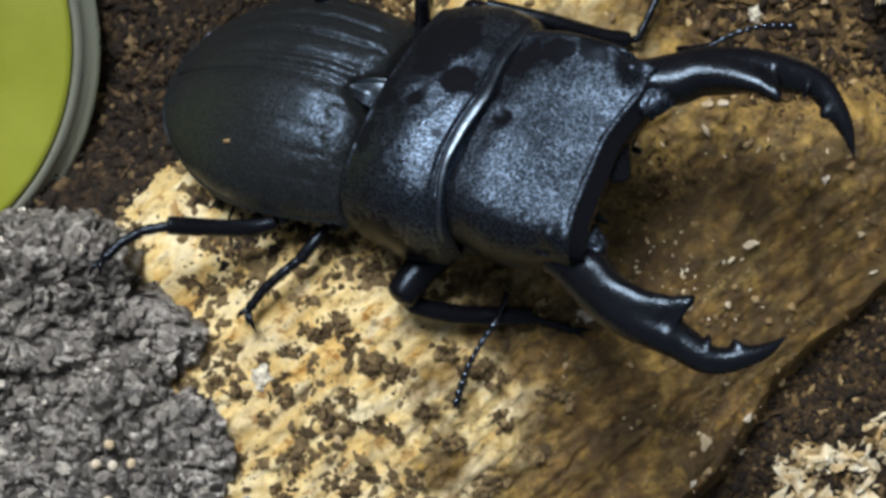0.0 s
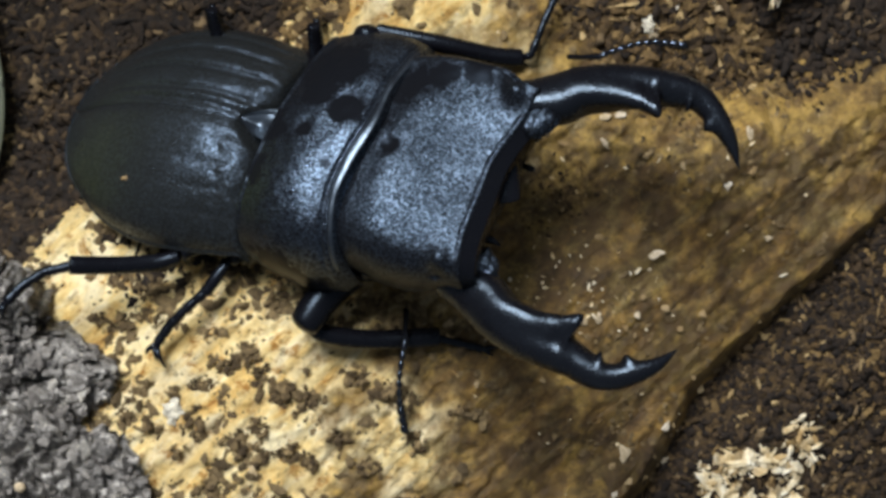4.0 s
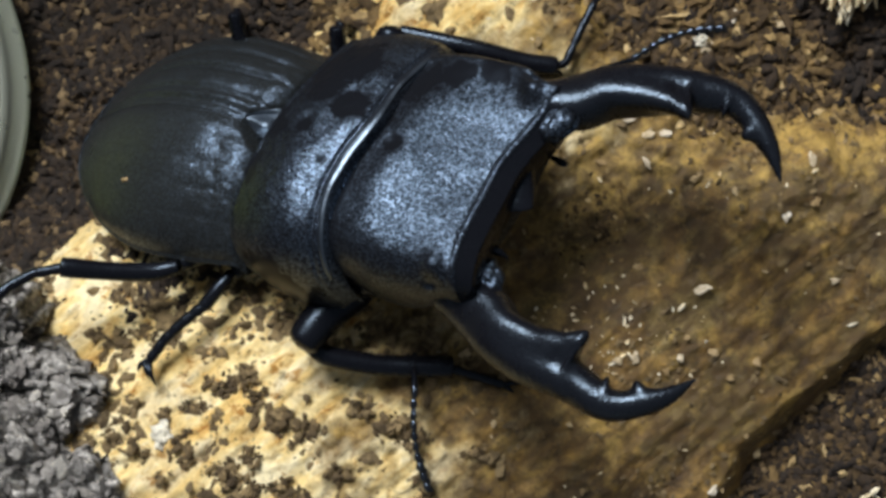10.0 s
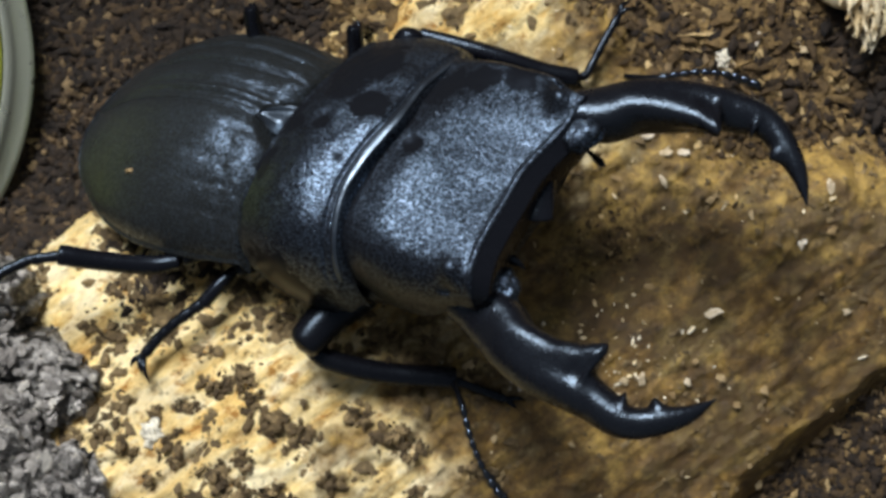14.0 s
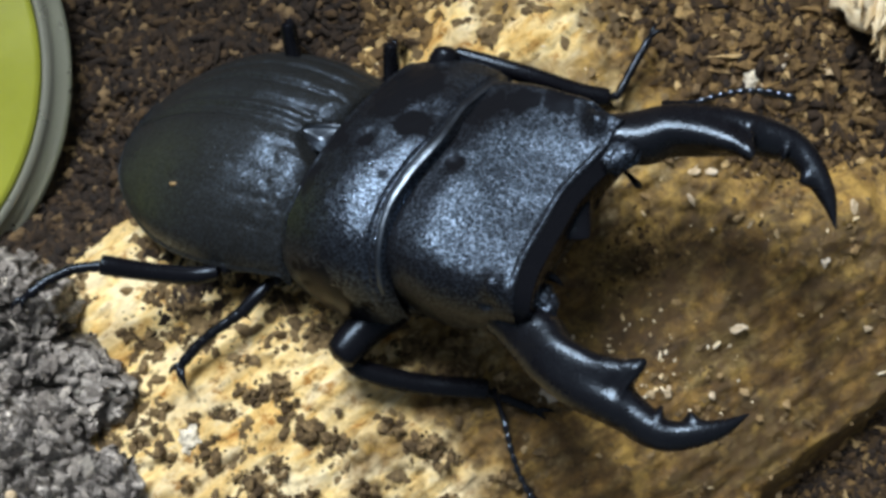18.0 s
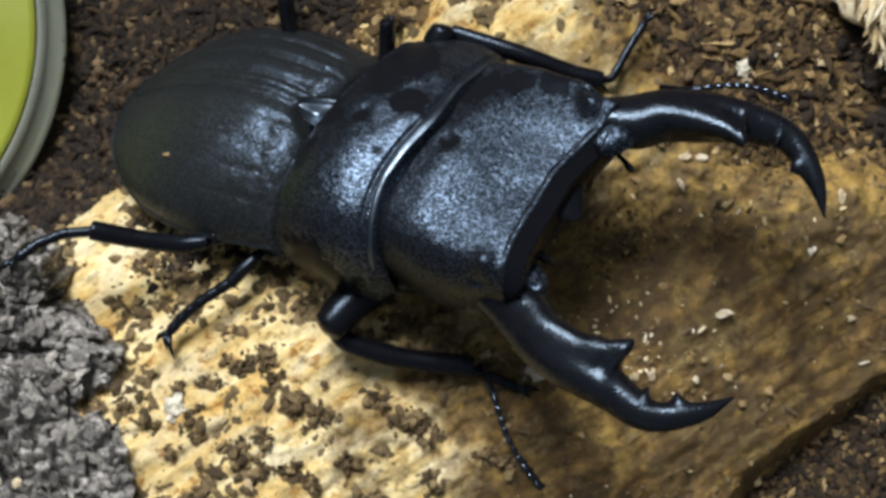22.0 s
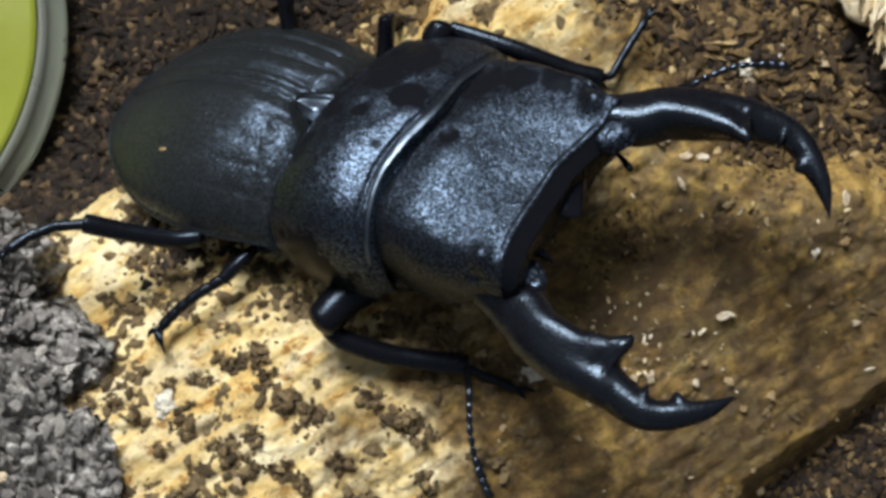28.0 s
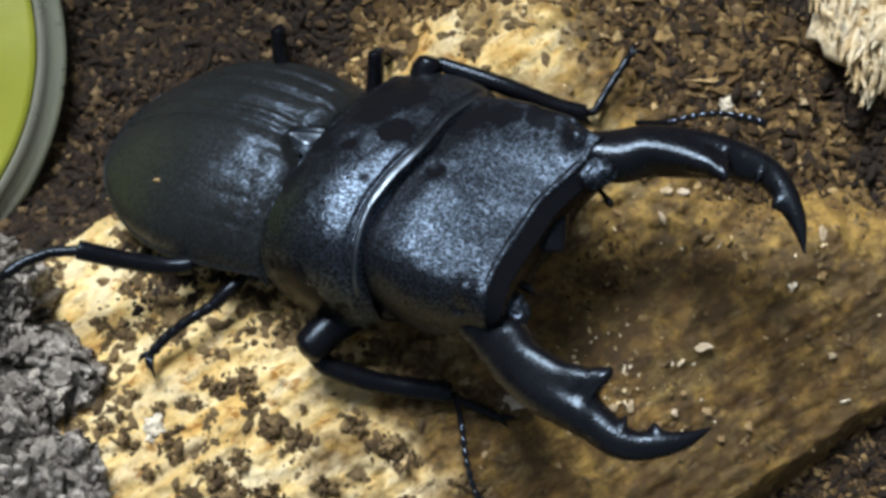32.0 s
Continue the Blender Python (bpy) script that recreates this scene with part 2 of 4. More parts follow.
def make_bark():
    mat = material("grey_bark", (0.22, 0.19, 0.16), 0.8)
    n = Nodes(mat)
    big = n.noise(110, 4, 0.6)
    fine = n.noise(420, 9, 0.72, None, 0.6)
    c = n.ramp(n.math("ADD", n.math("MULTIPLY", fine, 0.5), n.math("ADD", n.math("MULTIPLY", big, 0.2), n.math("MULTIPLY", n.noise(1300, 5, 0.75), 0.3))), (0.42, (0.035, 0.031, 0.028)), (0.47, (0.20, 0.183, 0.163)), (0.52, (0.42, 0.39, 0.35)), (0.59, (0.76, 0.72, 0.64)))
    speck = n.ramp(n.noise(800, 4, 0.65), (0.61, (0, 0, 0)), (0.66, (1, 1, 1)))
    chip = n.t.nodes.new("ShaderNodeTexVoronoi")
    chip.inputs["Scale"].default_value = 620
    warp = n.t.nodes.new("ShaderNodeVectorMath")
    warp.operation = "MULTIPLY_ADD"
    wob = n.t.nodes.new("ShaderNodeTexNoise")
    wob.inputs["Scale"].default_value = 500
    n.link(n.geo, wob.inputs["Vector"])
    n.link(wob.outputs["Color"], warp.inputs[0])
    warp.inputs[1].default_value = (0.003, 0.003, 0.003)
    n.link(n.geo, warp.inputs[2])
    n.link(warp.outputs[0], chip.inputs["Vector"])
    tone = n.math("ADD", chip.outputs["Color"], 0.0)
    c = n.mix(1.0, c, n.ramp(tone, (0.1, (0.6, 0.6, 0.6)), (0.6, (1.0, 1.0, 1.0)), (0.9, (1.45, 1.45, 1.45))), "MULTIPLY")
    c = n.mix(1.0, c, n.ramp(n.rand(), (0, (0.86, 0.85, 0.84)), (1, (1.1, 1.1, 1.1))), "MULTIPLY")
    n.colour(n.mix(speck, c, (0.70, 0.64, 0.52)))
    n.rough(n.ramp(fine, (0.35, (0.38, 0.38, 0.38)), (0.6, (0.75, 0.75, 0.75))))
    n.normal(n.bump(n.noise(1300, 5, 0.75), 0.8, 0.0008, n.bump(tone, 0.6, 0.0006, n.bump(fine, 0.7, 0.0016))))
    return mat


GLOSS, JAW, WOOD, SOIL, BARK = make_gloss(), make_gloss(0.22, 0.34, 0.4, 0.55), make_wood(), make_soil(), make_bark()
CRUMB = make_crumb("soil_crumbs", (0, (0.036, 0.020, 0.006)), (0.5, (0.118, 0.070, 0.023)), (0.9, (0.27, 0.172, 0.06)), (1, (0.54, 0.39, 0.18)))
# for dark soil, and for crumbs whose colour holds the shade beside the cup
DARK_OR_SHADED = make_crumb("damp_soil_crumbs", (0, (0.009, 0.0045, 0.0015)), (0.65, (0.031, 0.017, 0.006)), (0.9, (0.085, 0.050, 0.019)), (1, (0.25, 0.17, 0.08)))
CLUMP = make_crumb("damp_soil_clump", (0, (0.085, 0.056, 0.024)), (1, (0.26, 0.182, 0.082)))
FLAKE = make_pale_flake()
SPLINTER = make_splinter()
CHIP = make_crumb("bark_chips", (0, (0.05, 0.044, 0.038)), (0.5, (0.21, 0.19, 0.168)), (0.88, (0.38, 0.35, 0.31)), (1, (0.78, 0.73, 0.62)))

# ---- mesh helpers: all in plan units, scaled to metres here ----


def mesh_object(name, verts, faces, mat, parent=None, label="", smooth=True):
    me = bpy.data.meshes.new(name)
    me.from_pydata([(a * U, b * U, c * U) for a, b, c in verts], [], faces)
    if smooth:
        me.polygons.foreach_set("use_smooth", [True] * len(me.polygons))
    me.materials.append(mat)
    me.update()
    ob = new(name, me)
    if parent:
        ob.parent = parent
    if label:
        ob["label"] = label
    return ob


def sheet(nx, ny, fn):
    """A grid of points fn(i/nx, j/ny) and its faces."""
    verts = [fn(i / nx, j / ny) for j in range(ny + 1) for i in range(nx + 1)]
    k = nx + 1
    faces = [(j * k + i, j * k + i + 1, (j + 1) * k + i + 1, (j + 1) * k + i) for j in range(ny) for i in range(nx)]
    return verts, faces


def sweep(points, radii, sides=14, steps=6, flat=1.0, up=(0, 0, 1), caps=True):
    """A smooth tube through points, with (wide, high) radii; closed ends. Returns verts, faces."""
    pts, rad = [Vector(p) for p in points], [r if isinstance(r, tuple) else (r, r * flat) for r in radii]
    n = len(pts)

    def at(list_, k, f):
        a, b, c, d = (list_[max(0, min(n - 1, k + o))] for o in (-1, 0, 1, 2))
        return [0.5 * (2 * q + (r - p) * f + (2 * p - 5 * q + 4 * r - s) * f * f + (3 * q - p - 3 * r + s) * f**3) for p, q, r, s in zip(a, b, c, d)]

    line, size = [], []
    for k in range(n - 1):
        for s in range(steps):
            line.append(Vector(at(pts, k, s / steps)))
            size.append(at(rad, k, s / steps))
    line.append(pts[-1])
    size.append(rad[-1])
    verts, faces = [], []
    for i, p in enumerate(line):
        way = (line[min(i + 1, len(line) - 1)] - line[max(i - 1, 0)]).normalized()
        side = way.cross(Vector(up)).normalized()
        top = side.cross(way)
        for s in range(sides):
            a = 2 * math.pi * s / sides
            verts.append(tuple(p + side * math.cos(a) * max(size[i][0], 0.01) + top * math.sin(a) * max(size[i][1], 0.01)))
    for i in range(len(line) - 1):
        for s in range(sides):
            a, b = i * sides + s, i * sides + (s + 1) % sides
            faces.append((a, b, b + sides, a + sides))
    if caps:
        for ring, tip in ((0, line[0] * 1.0), (len(line) - 1, line[-1] * 1.0)):
            verts.append(tuple(tip))
            for s in range(sides):
                a, b = ring * sides + s, ring * sides + (s + 1) % sides
                faces.append((b, a, len(verts) - 1) if ring == 0 else (a, b, len(verts) - 1))
    return verts, faces


def join(*pieces):
    verts, faces = [], []
    for v, f in pieces:
        o = len(verts)
        verts += v
        faces += [tuple(i + o for i in q) for q in f]
    return verts, faces


def smooth_step(a, b, x):
    t = max(0.0, min(1.0, (x - a) / (b - a)))
    return t * t * (3 - 2 * t)


def fbm(x, y, z, octaves=4):
    return noise.fractal((x, y, z), 0.9, 2.1, octaves)


# ---- ground ----


def along(x, y):
    return 0.8 * x + 0.6 * y, -0.6 * x + 0.8 * y


def wood_height(x, y):
    u, v = along(x, y)
    # under the beetle's tail the top runs on almost level before it drops to the soil
    tail = smooth_step(-15, -24, u)
    z = 40.3 - 0.07 * max(-60, min(60, u)) - 0.009 * (max(v - tail * max(0, v - 25), -31.0) + 12) ** 2 - 1.2 * tail * max(0, v - 28.7) ** 1.3
    # the long side breaks off in a rounded, ragged edge
    brink = -34.2 - 3.6 * smooth_step(16, -2, u) + 1.1 * fbm(u * 0.09, 3.3, 0.5, 4)
    z -= 1.1 * max(0, brink - v) ** 1.15 + 0.35 * smooth_step(brink + 3.0, brink, v)
    z -= 0.03 * max(0, v - 20) ** 2 * smooth_step(5, -15, u)
    z += 8.2 * math.exp(-((x - 4.0) ** 2 / 430 + (y - 33) ** 2 / 220))
    z -= 5.0 * smooth_step(25, 36, u) * smooth_step(-16, -6, v) - 6.5 * math.exp(-((x - 21.5) ** 2 / 22 + (y - 36) ** 2 / 30))
    z -= 3.5 * smooth_step(36, 45, u) * smooth_step(-23, -16, v)
    # a shallow hollow before the head
    z -= 2.2 * math.exp(-((x - 14) ** 2 + (y - 3) ** 2) / 60)
    pale = smooth_step(14, -6, x)
    z += 0.9 * fbm(u * 0.03, v * 0.1, 3.1, 4) + (0.22 + 0.1 * pale) * fbm(u * 0.16, v * 0.75, 7.7, 5) + 0.16 * fbm(x * 0.5, y * 0.5, 2.7, 4)
    z += (0.15 + 0.85 * pale) * abs(fbm(u * 0.25, v * 0.45, 4.4, 5)) + 0.9 * (1 - pale) * smooth_step(-6, 6, y) * abs(fbm(x * 0.35, y * 0.35, 6.4, 4))
    return max(z, 2)


def soil_height(x, y):
    u, v = along(x, y)
    z = 33.6
    # behind the beetle the soil falls away, at the far end it covers the wood
    z -= 11.0 * smooth_step(14, 36, v) * smooth_step(30, -10, u)
    z += 1.9 * smooth_step(12, 30, u) * smooth_step(-20, -4, v)
    z -= 6.5 * smooth_step(-34, -50, x) * smooth_step(0, 14, y)
    z -= 1.6 * smooth_step(34, 50, u) * smooth_step(-19, -9, v)
    # lower along the broken side of the log
    z -= 2.6 * smooth_step(-28, -33, v) - 1.4 * smooth_step(-38, -46, v)
    # a pit for shade behind the beetle, and soil gathered in the hollow before its head
    z -= 9.0 * math.exp(-(((x + 33) / 12) ** 2 + ((y - 38) / 9) ** 2))
    z += 2.6 * math.exp(-((x - 15) ** 2 + (y - 3) ** 2) / 80)
    z += 1.3 * fbm(x * 0.055, y * 0.055, 1.3, 4) + 0.55 * fbm(x * 0.33, y * 0.33, 5.2, 4)
    return z


def surface(x, y):
    return max(wood_height(x, y), soil_height(x, y))


def build_soil():
    v, f = sheet(300, 240, lambda a, b: (x := -150 + 300 * a, y := -120 + 240 * b, soil_height(x, y) - 20))
    tagged(mesh_object("ground", v, f, SOIL), "dark brown crumbly soil around the log", "soil", kind="structure")


def build_log():
    v, f = sheet(430, 330, lambda a, b: (x := -80 + 150 * a, y := -60 + 115 * b, wood_height(x, y) - 20))
    tagged(mesh_object("rotten_log", v, f, WOOD), "yellow rotten wood log half buried in soil", "log")


build_soil()
build_log()


# ---- bark piece ----


def bark_plate(rx, ry, rz, seed):
    """A knobby slab, cracked into plates."""
    def fn(a, b):
        ang, ring = 2 * math.pi * a, math.sin(math.pi * b) ** 0.5
        k = 1 + 0.2 * fbm(math.cos(ang) * 1.7, math.sin(ang) * 1.7, seed, 5)
        x, y = rx * ring * math.cos(ang) * k, ry * ring * math.sin(ang) * k
        z = (rz if b < 0.5 else -rz) * abs(1 - 2 * b) ** 0.3
        d = 1.9 * fbm(x * 0.09, y * 0.09, z * 0.09 + seed, 5)
        d += 0.8 - 0.8 * abs(fbm(x * 0.16, y * 0.16, z * 0.16 + seed, 3)) - 0.7 * abs(fbm(x * 0.5, y * 0.5, z * 0.5 + seed, 4)) + 0.25 * fbm(x * 1.1, y * 1.1, z + seed, 3)
        cell, at = noise.voronoi((x * 0.55, y * 0.55, z * 0.4 + seed))
        d += 0.55 * noise.cell(at[0] * 7.3) - 0.5 * smooth_step(0.16, 0.0, cell[1] - cell[0])
        near = noise.voronoi((x * 0.13 + 0.9 * fbm(x * 0.12, y * 0.12, 9 + seed, 3), y * 0.2, z * 0.2 + seed))[0]
        d += 1.5 * smooth_step(0.0, 0.1, near[1] - near[0]) - 1.5
        # flaking in thin steps
        step = 3.2 * fbm(x * 0.11, y * 0.17, 31 + seed, 5)
        d += 0.55 * (math.floor(step) + smooth_step(0.75, 1.0, step - math.floor(step)))
        e = 0.7 * d * smooth_step(0.0, 0.35, ring)
        return (x + e * math.cos(ang), y + e * math.sin(ang), z + d * (1 if b < 0.5 else -1))

    return sheet(380, 210, fn)


def build_bark():
    bark = new("bark_piece")
    bark.matrix_world = Matrix.Translation(w(-60, -14, 30))
    tagged(bark, "rough grey cracked bark piece lying against the log", "bark")
    plates = []
    for x, y, z, rx, ry, rz, turn, seed in ((2.4, 6.0, 6.0, 17, 12.5, 7.0, -12, 4.0), (15.2, -16.5, 9.0, 20, 14.5, 5.5, -50, 11.0), (-8, -10, -1.0, 20, 15, 6.5, -30, 17.0)):
        ob = mesh_object("bark_layer", *bark_plate(rx, ry, rz, seed), BARK, bark)
        ob.matrix_basis = Matrix.Translation(Vector((x, y, z)) * U) @ pose(0, 0, 0, 5, 5, turn)
        plates.append(ob)
    return bark, plates


BARK_THING, PLATES = build_bark()
bpy.context.view_layer.update()

# ---- jelly cup ----
def make_cup():
    mat = material("cloudy_plastic", (0.60, 0.63, 0.50), 0.35)
    b = mat.node_tree.nodes["Principled BSDF"]
    b.inputs["Transmission Weight"].default_value = 0.7
    n = Nodes(mat)
    n.rough(n.ramp(n.noise(300, 4), (0.3, (0.25, 0.25, 0.25)), (0.7, (0.5, 0.5, 0.5))))
    return mat


def make_jelly():
    mat = material("yellow_jelly", (0.58, 0.60, 0.07), 0.3)
    n = Nodes(mat)
    n.colour(n.ramp(n.noise(70, 4), (0.3, (0.25, 0.28, 0.022)), (0.7, (0.34, 0.37, 0.05))))
    n.b.inputs["Subsurface Weight"].default_value = 0.25
    n.b.inputs["Subsurface Radius"].default_value = (0.004, 0.004, 0.001)
    n.normal(n.bump(n.noise(160, 3), 0.2, 0.0006))
    return mat


CUP_MAT, JELLY = make_cup(), make_jelly()


def lathe(profile, sides=72):
    v = [(r * math.cos(2 * math.pi * s / sides), r * math.sin(2 * math.pi * s / sides), z) for r, z in profile for s in range(sides)]
    f = [(i * sides + s, i * sides + (s + 1) % sides, (i + 1) * sides + (s + 1) % sides, (i + 1) * sides + s) for i in range(len(profile) - 1) for s in range(sides)]
    return v, f


def build_cup():
    cup = new("jelly_cup")
    tagged(cup, "round translucent cup filled with yellow beetle jelly", "jelly cup")
    cup.matrix_world = Matrix.Translation(w(-81.4, 24.2, 6))
    v, f = lathe([(23, 0), (24, 0.4), (29.6, 13.4), (30.8, 13.2), (31.5, 12.8), (32.1, 13.0), (32.2, 13.5), (31.8, 14.0), (31.0, 14.2), (30.5, 15.6), (30.0, 16.3), (29.5, 16.2), (29.25, 15.2), (23.6, 1.4), (0.1, 1.2)], 96)
    mesh_object("cup_wall", v, f, CUP_MAT, cup, "cloudy translucent plastic wall with a rolled rim")
    v, f = lathe([(0.1, 1.5), (23.4, 1.7), (29.1, 15.0), (29.1, 15.9), (28.4, 16.0), (16, 15.9), (0.1, 15.8)], 96)
    mesh_object("jelly", v, f, JELLY, cup, "glossy yellow green jelly")


build_cup()

# ---- beetle; local x runs to the head, y to its left, z up ----
BEETLE_ROT = Matrix(((0.840, 0.396, -0.371), (-0.233, 0.881, 0.411), (0.490, -0.259, 0.833)))
BEETLE_AT = (-19.7, 16.1, 41.5)
# the two wide flank spots dim the sheen where the sides turn from the lamp
BACK = make_chitin(((13.3, 3.0, 3, 2.1), (13.2, -3.4, 3, 1.3), (9.7, 0.1, 3, 1.1), (9.4, 4.8, 2, 2.2), (9.5, 8.5, 0, 4.2), (5.5, 0, 1, 2.6), (5.6, -5, 1, 2.4), (9.5, -13, -4, 4.5)), 0.66, 0.9, 0.26, 0.38)
# spots along the left edge cut the sheen
FACE = make_chitin(((18.9, 0.6, 1.5, 1.0), (18.2, 8.0, 0.5, 2.6), (21.5, 9.8, -0.5, 1.8), (25, 11.0, -2.5, 2.0), (16.8, 3.5, 1.5, 1.3)), 0.85, 0.5, 0.28, 0.40)
SHELL = make_chitin((), 0.85, 0.52, 0.27, 0.40, (0.0135, 0.0148, 0.0148))
BEAD = make_gloss(0.10, 0.18, 0.05, 0.9)
RIM = make_gloss(0.30, 0.42, 0.3, 1.0)
RIM.node_tree.nodes["Principled BSDF"].inputs["IOR"].default_value = 1.8


ROLL = 10.0  # the wing cases lean a little more to the left than the rest


def elytron(side):
    def fn(a, b):
        s, q = a, b
        x = 3.5 - 29.7 * s
        half = 12.6 * (1 + 0.11 * math.sin(math.pi * min(1, s * 1.25))) * math.sqrt(max(0.0, 1 - max(0, (s - 0.35) / 0.65) ** 2.6))
        top = -1.5 + 2.6 * (1 - (1 - min(1.0, s / 0.26)) ** 2) - 8.2 * max(0.0, (s - 0.24) / 0.76) ** 2.1
        y = half * math.sin(q * math.pi / 2)
        z = top - (top + 7.2) * (1 - math.cos(q * math.pi / 2) ** 1.0)
        fade = smooth_step(0.02, 0.12, s) * smooth_step(0.95, 0.45, s) * (1.0 if side > 0 else 0.06 + 0.22 * smooth_step(0.4, 0.1, s))
        for at, deep in ((0.045, 0.4), (0.11, 0.4), (0.27, 0.42), (0.42, 0.3), (0.58, 0.2)):
            at += 0.012 * fbm(x * 0.12, at * 9, side * 2.0, 2)
            z -= deep * fade * (math.exp(-(((q - at) / 0.022) ** 2)) - 0.2 * math.exp(-(((q - at - 0.06) / 0.035) ** 2)))
        # the raised shoulder in front, and the seam
        z += 0.8 * math.exp(-(((s - 0.06) / 0.07) ** 2)) * math.exp(-(((q - 0.3) / 0.22) ** 2))
        z -= 1.6 * smooth_step(0.022, 0.0, s) + 0.35 * math.exp(-((q / 0.03) ** 2))
        z -= 1.3 * smooth_step(0.15, 0.10, s) * smooth_step(0.21, 0.13, q + 1.2 * s)
        z += 0.22 * fbm(x * 0.45, y * 0.5, side * 3.0, 3) * smooth_step(0.3, 0.06, s)
        lip = smooth_step(0.93, 1.0, q)
        y, z = side * (y + 0.03 + 0.25 * lip), z + 0.2 * lip + 2
        c, sn = math.cos(radians(ROLL)), math.sin(radians(ROLL))
        return (x - 0.6 * q, y * c + z * sn, z * c - y * sn - 2)

    v, f = sheet(120, 150, fn)
    return (v, f) if side < 0 else (v, [tuple(reversed(q)) for q in f])


def scutellum():
    """A small plate, dished in the middle, with a raised edge, sunk between the wing cases."""
    def fn(a, b):
        q = 2 * b - 1
        y = 1.9 * q * (1 - a**2.0)
        r2 = ((a - 0.5) / 0.3) ** 2 + (q / 0.6) ** 2
        z = 0.0 + 0.75 * a - 0.7 * math.exp(-r2) + 0.25 * smooth_step(0.75, 0.98, abs(q)) + 2
        c, sn = math.cos(radians(ROLL)), math.sin(radians(ROLL))
        return (4.4 - 4.0 * a, y * c + z * sn, z * c - y * sn - 2)

    return sheet(30, 30, fn)


def pronotum_point(a, b):
    s, q = a, 2 * b - 1
    edge = abs(q)
    half = 12.5 + 2.3 * math.sin(math.pi * (0.1 + 0.72 * s)) - 0.7 * smooth_step(0.88, 1.0, s)
    y = half * math.sin(q * math.pi / 2)
    x0 = 4.2 + 0.08 * y
    x1 = 16.6 + 0.05 * y + 0.7 * math.exp(-(((y - 2.5) / 3.2) ** 2)) - 0.35 * math.exp(-(((y + 6.5) / 3.0) ** 2)) + 0.5 * (y / 11) ** 2
    x = x0 + (x1 - x0) * s
    top = 0.5 + 3.1 * math.sin(math.pi * (0.05 + 0.74 * s)) ** 0.8
    z = top - (top + 7.0) * (1 - math.cos(q * math.pi / 2) ** 0.74) - 0.19 * y * (1 - (y / half) ** 6)
    z -= 1.9 * smooth_step(0.028, 0.0, s) - 0.22 * math.exp(-(((s - 0.045) / 0.018) ** 2))
    # the rim along the front with a groove behind it
    z += 0.2 * math.exp(-(((s - 0.95) / 0.03) ** 2)) - 0.3 * math.exp(-(((s - 0.875) / 0.014) ** 2)) - 1.2 * smooth_step(0.98, 1.0, s)
    z += (0.20 * fbm(x * 0.22, y * 0.22, 2.2, 3) + 0.03 * fbm(x, y, 5.2, 3)) * (1 - edge**2)
    z -= 0.35 * math.exp(-((x - 9.6) ** 2 + (y - 0.6) ** 2) / 1.2) + 0.3 * math.exp(-((x - 12.4) ** 2 + (y - 3.8) ** 2) / 4)
    return (x, y, z)


def pronotum():
    return sheet(90, 110, pronotum_point)


def pronotum_rim():
    """A flat polished bead along the front edge, broadest in the middle."""
    line = [pronotum_point(0.945, 0.10 + 0.78 * i / 30) for i in range(31)]
    return sweep([(x, y, z - 0.02) for x, y, z in line], [(0.1, 0.1)] + [(0.34 + 0.26 * math.exp(-(((y + 0.5) / 4.5) ** 2)), 0.2) for _x, y, _z in line[1:-1]] + [(0.1, 0.1)], 14, 3)


def head_rim(y):
    """The hollowed front edge of the head: its two corners stand forward, the left one more."""
    return 29.45 + 2.5 * smooth_step(0.3, 11.0, y) + 0.35 * smooth_step(-6.5, -10.5, y)


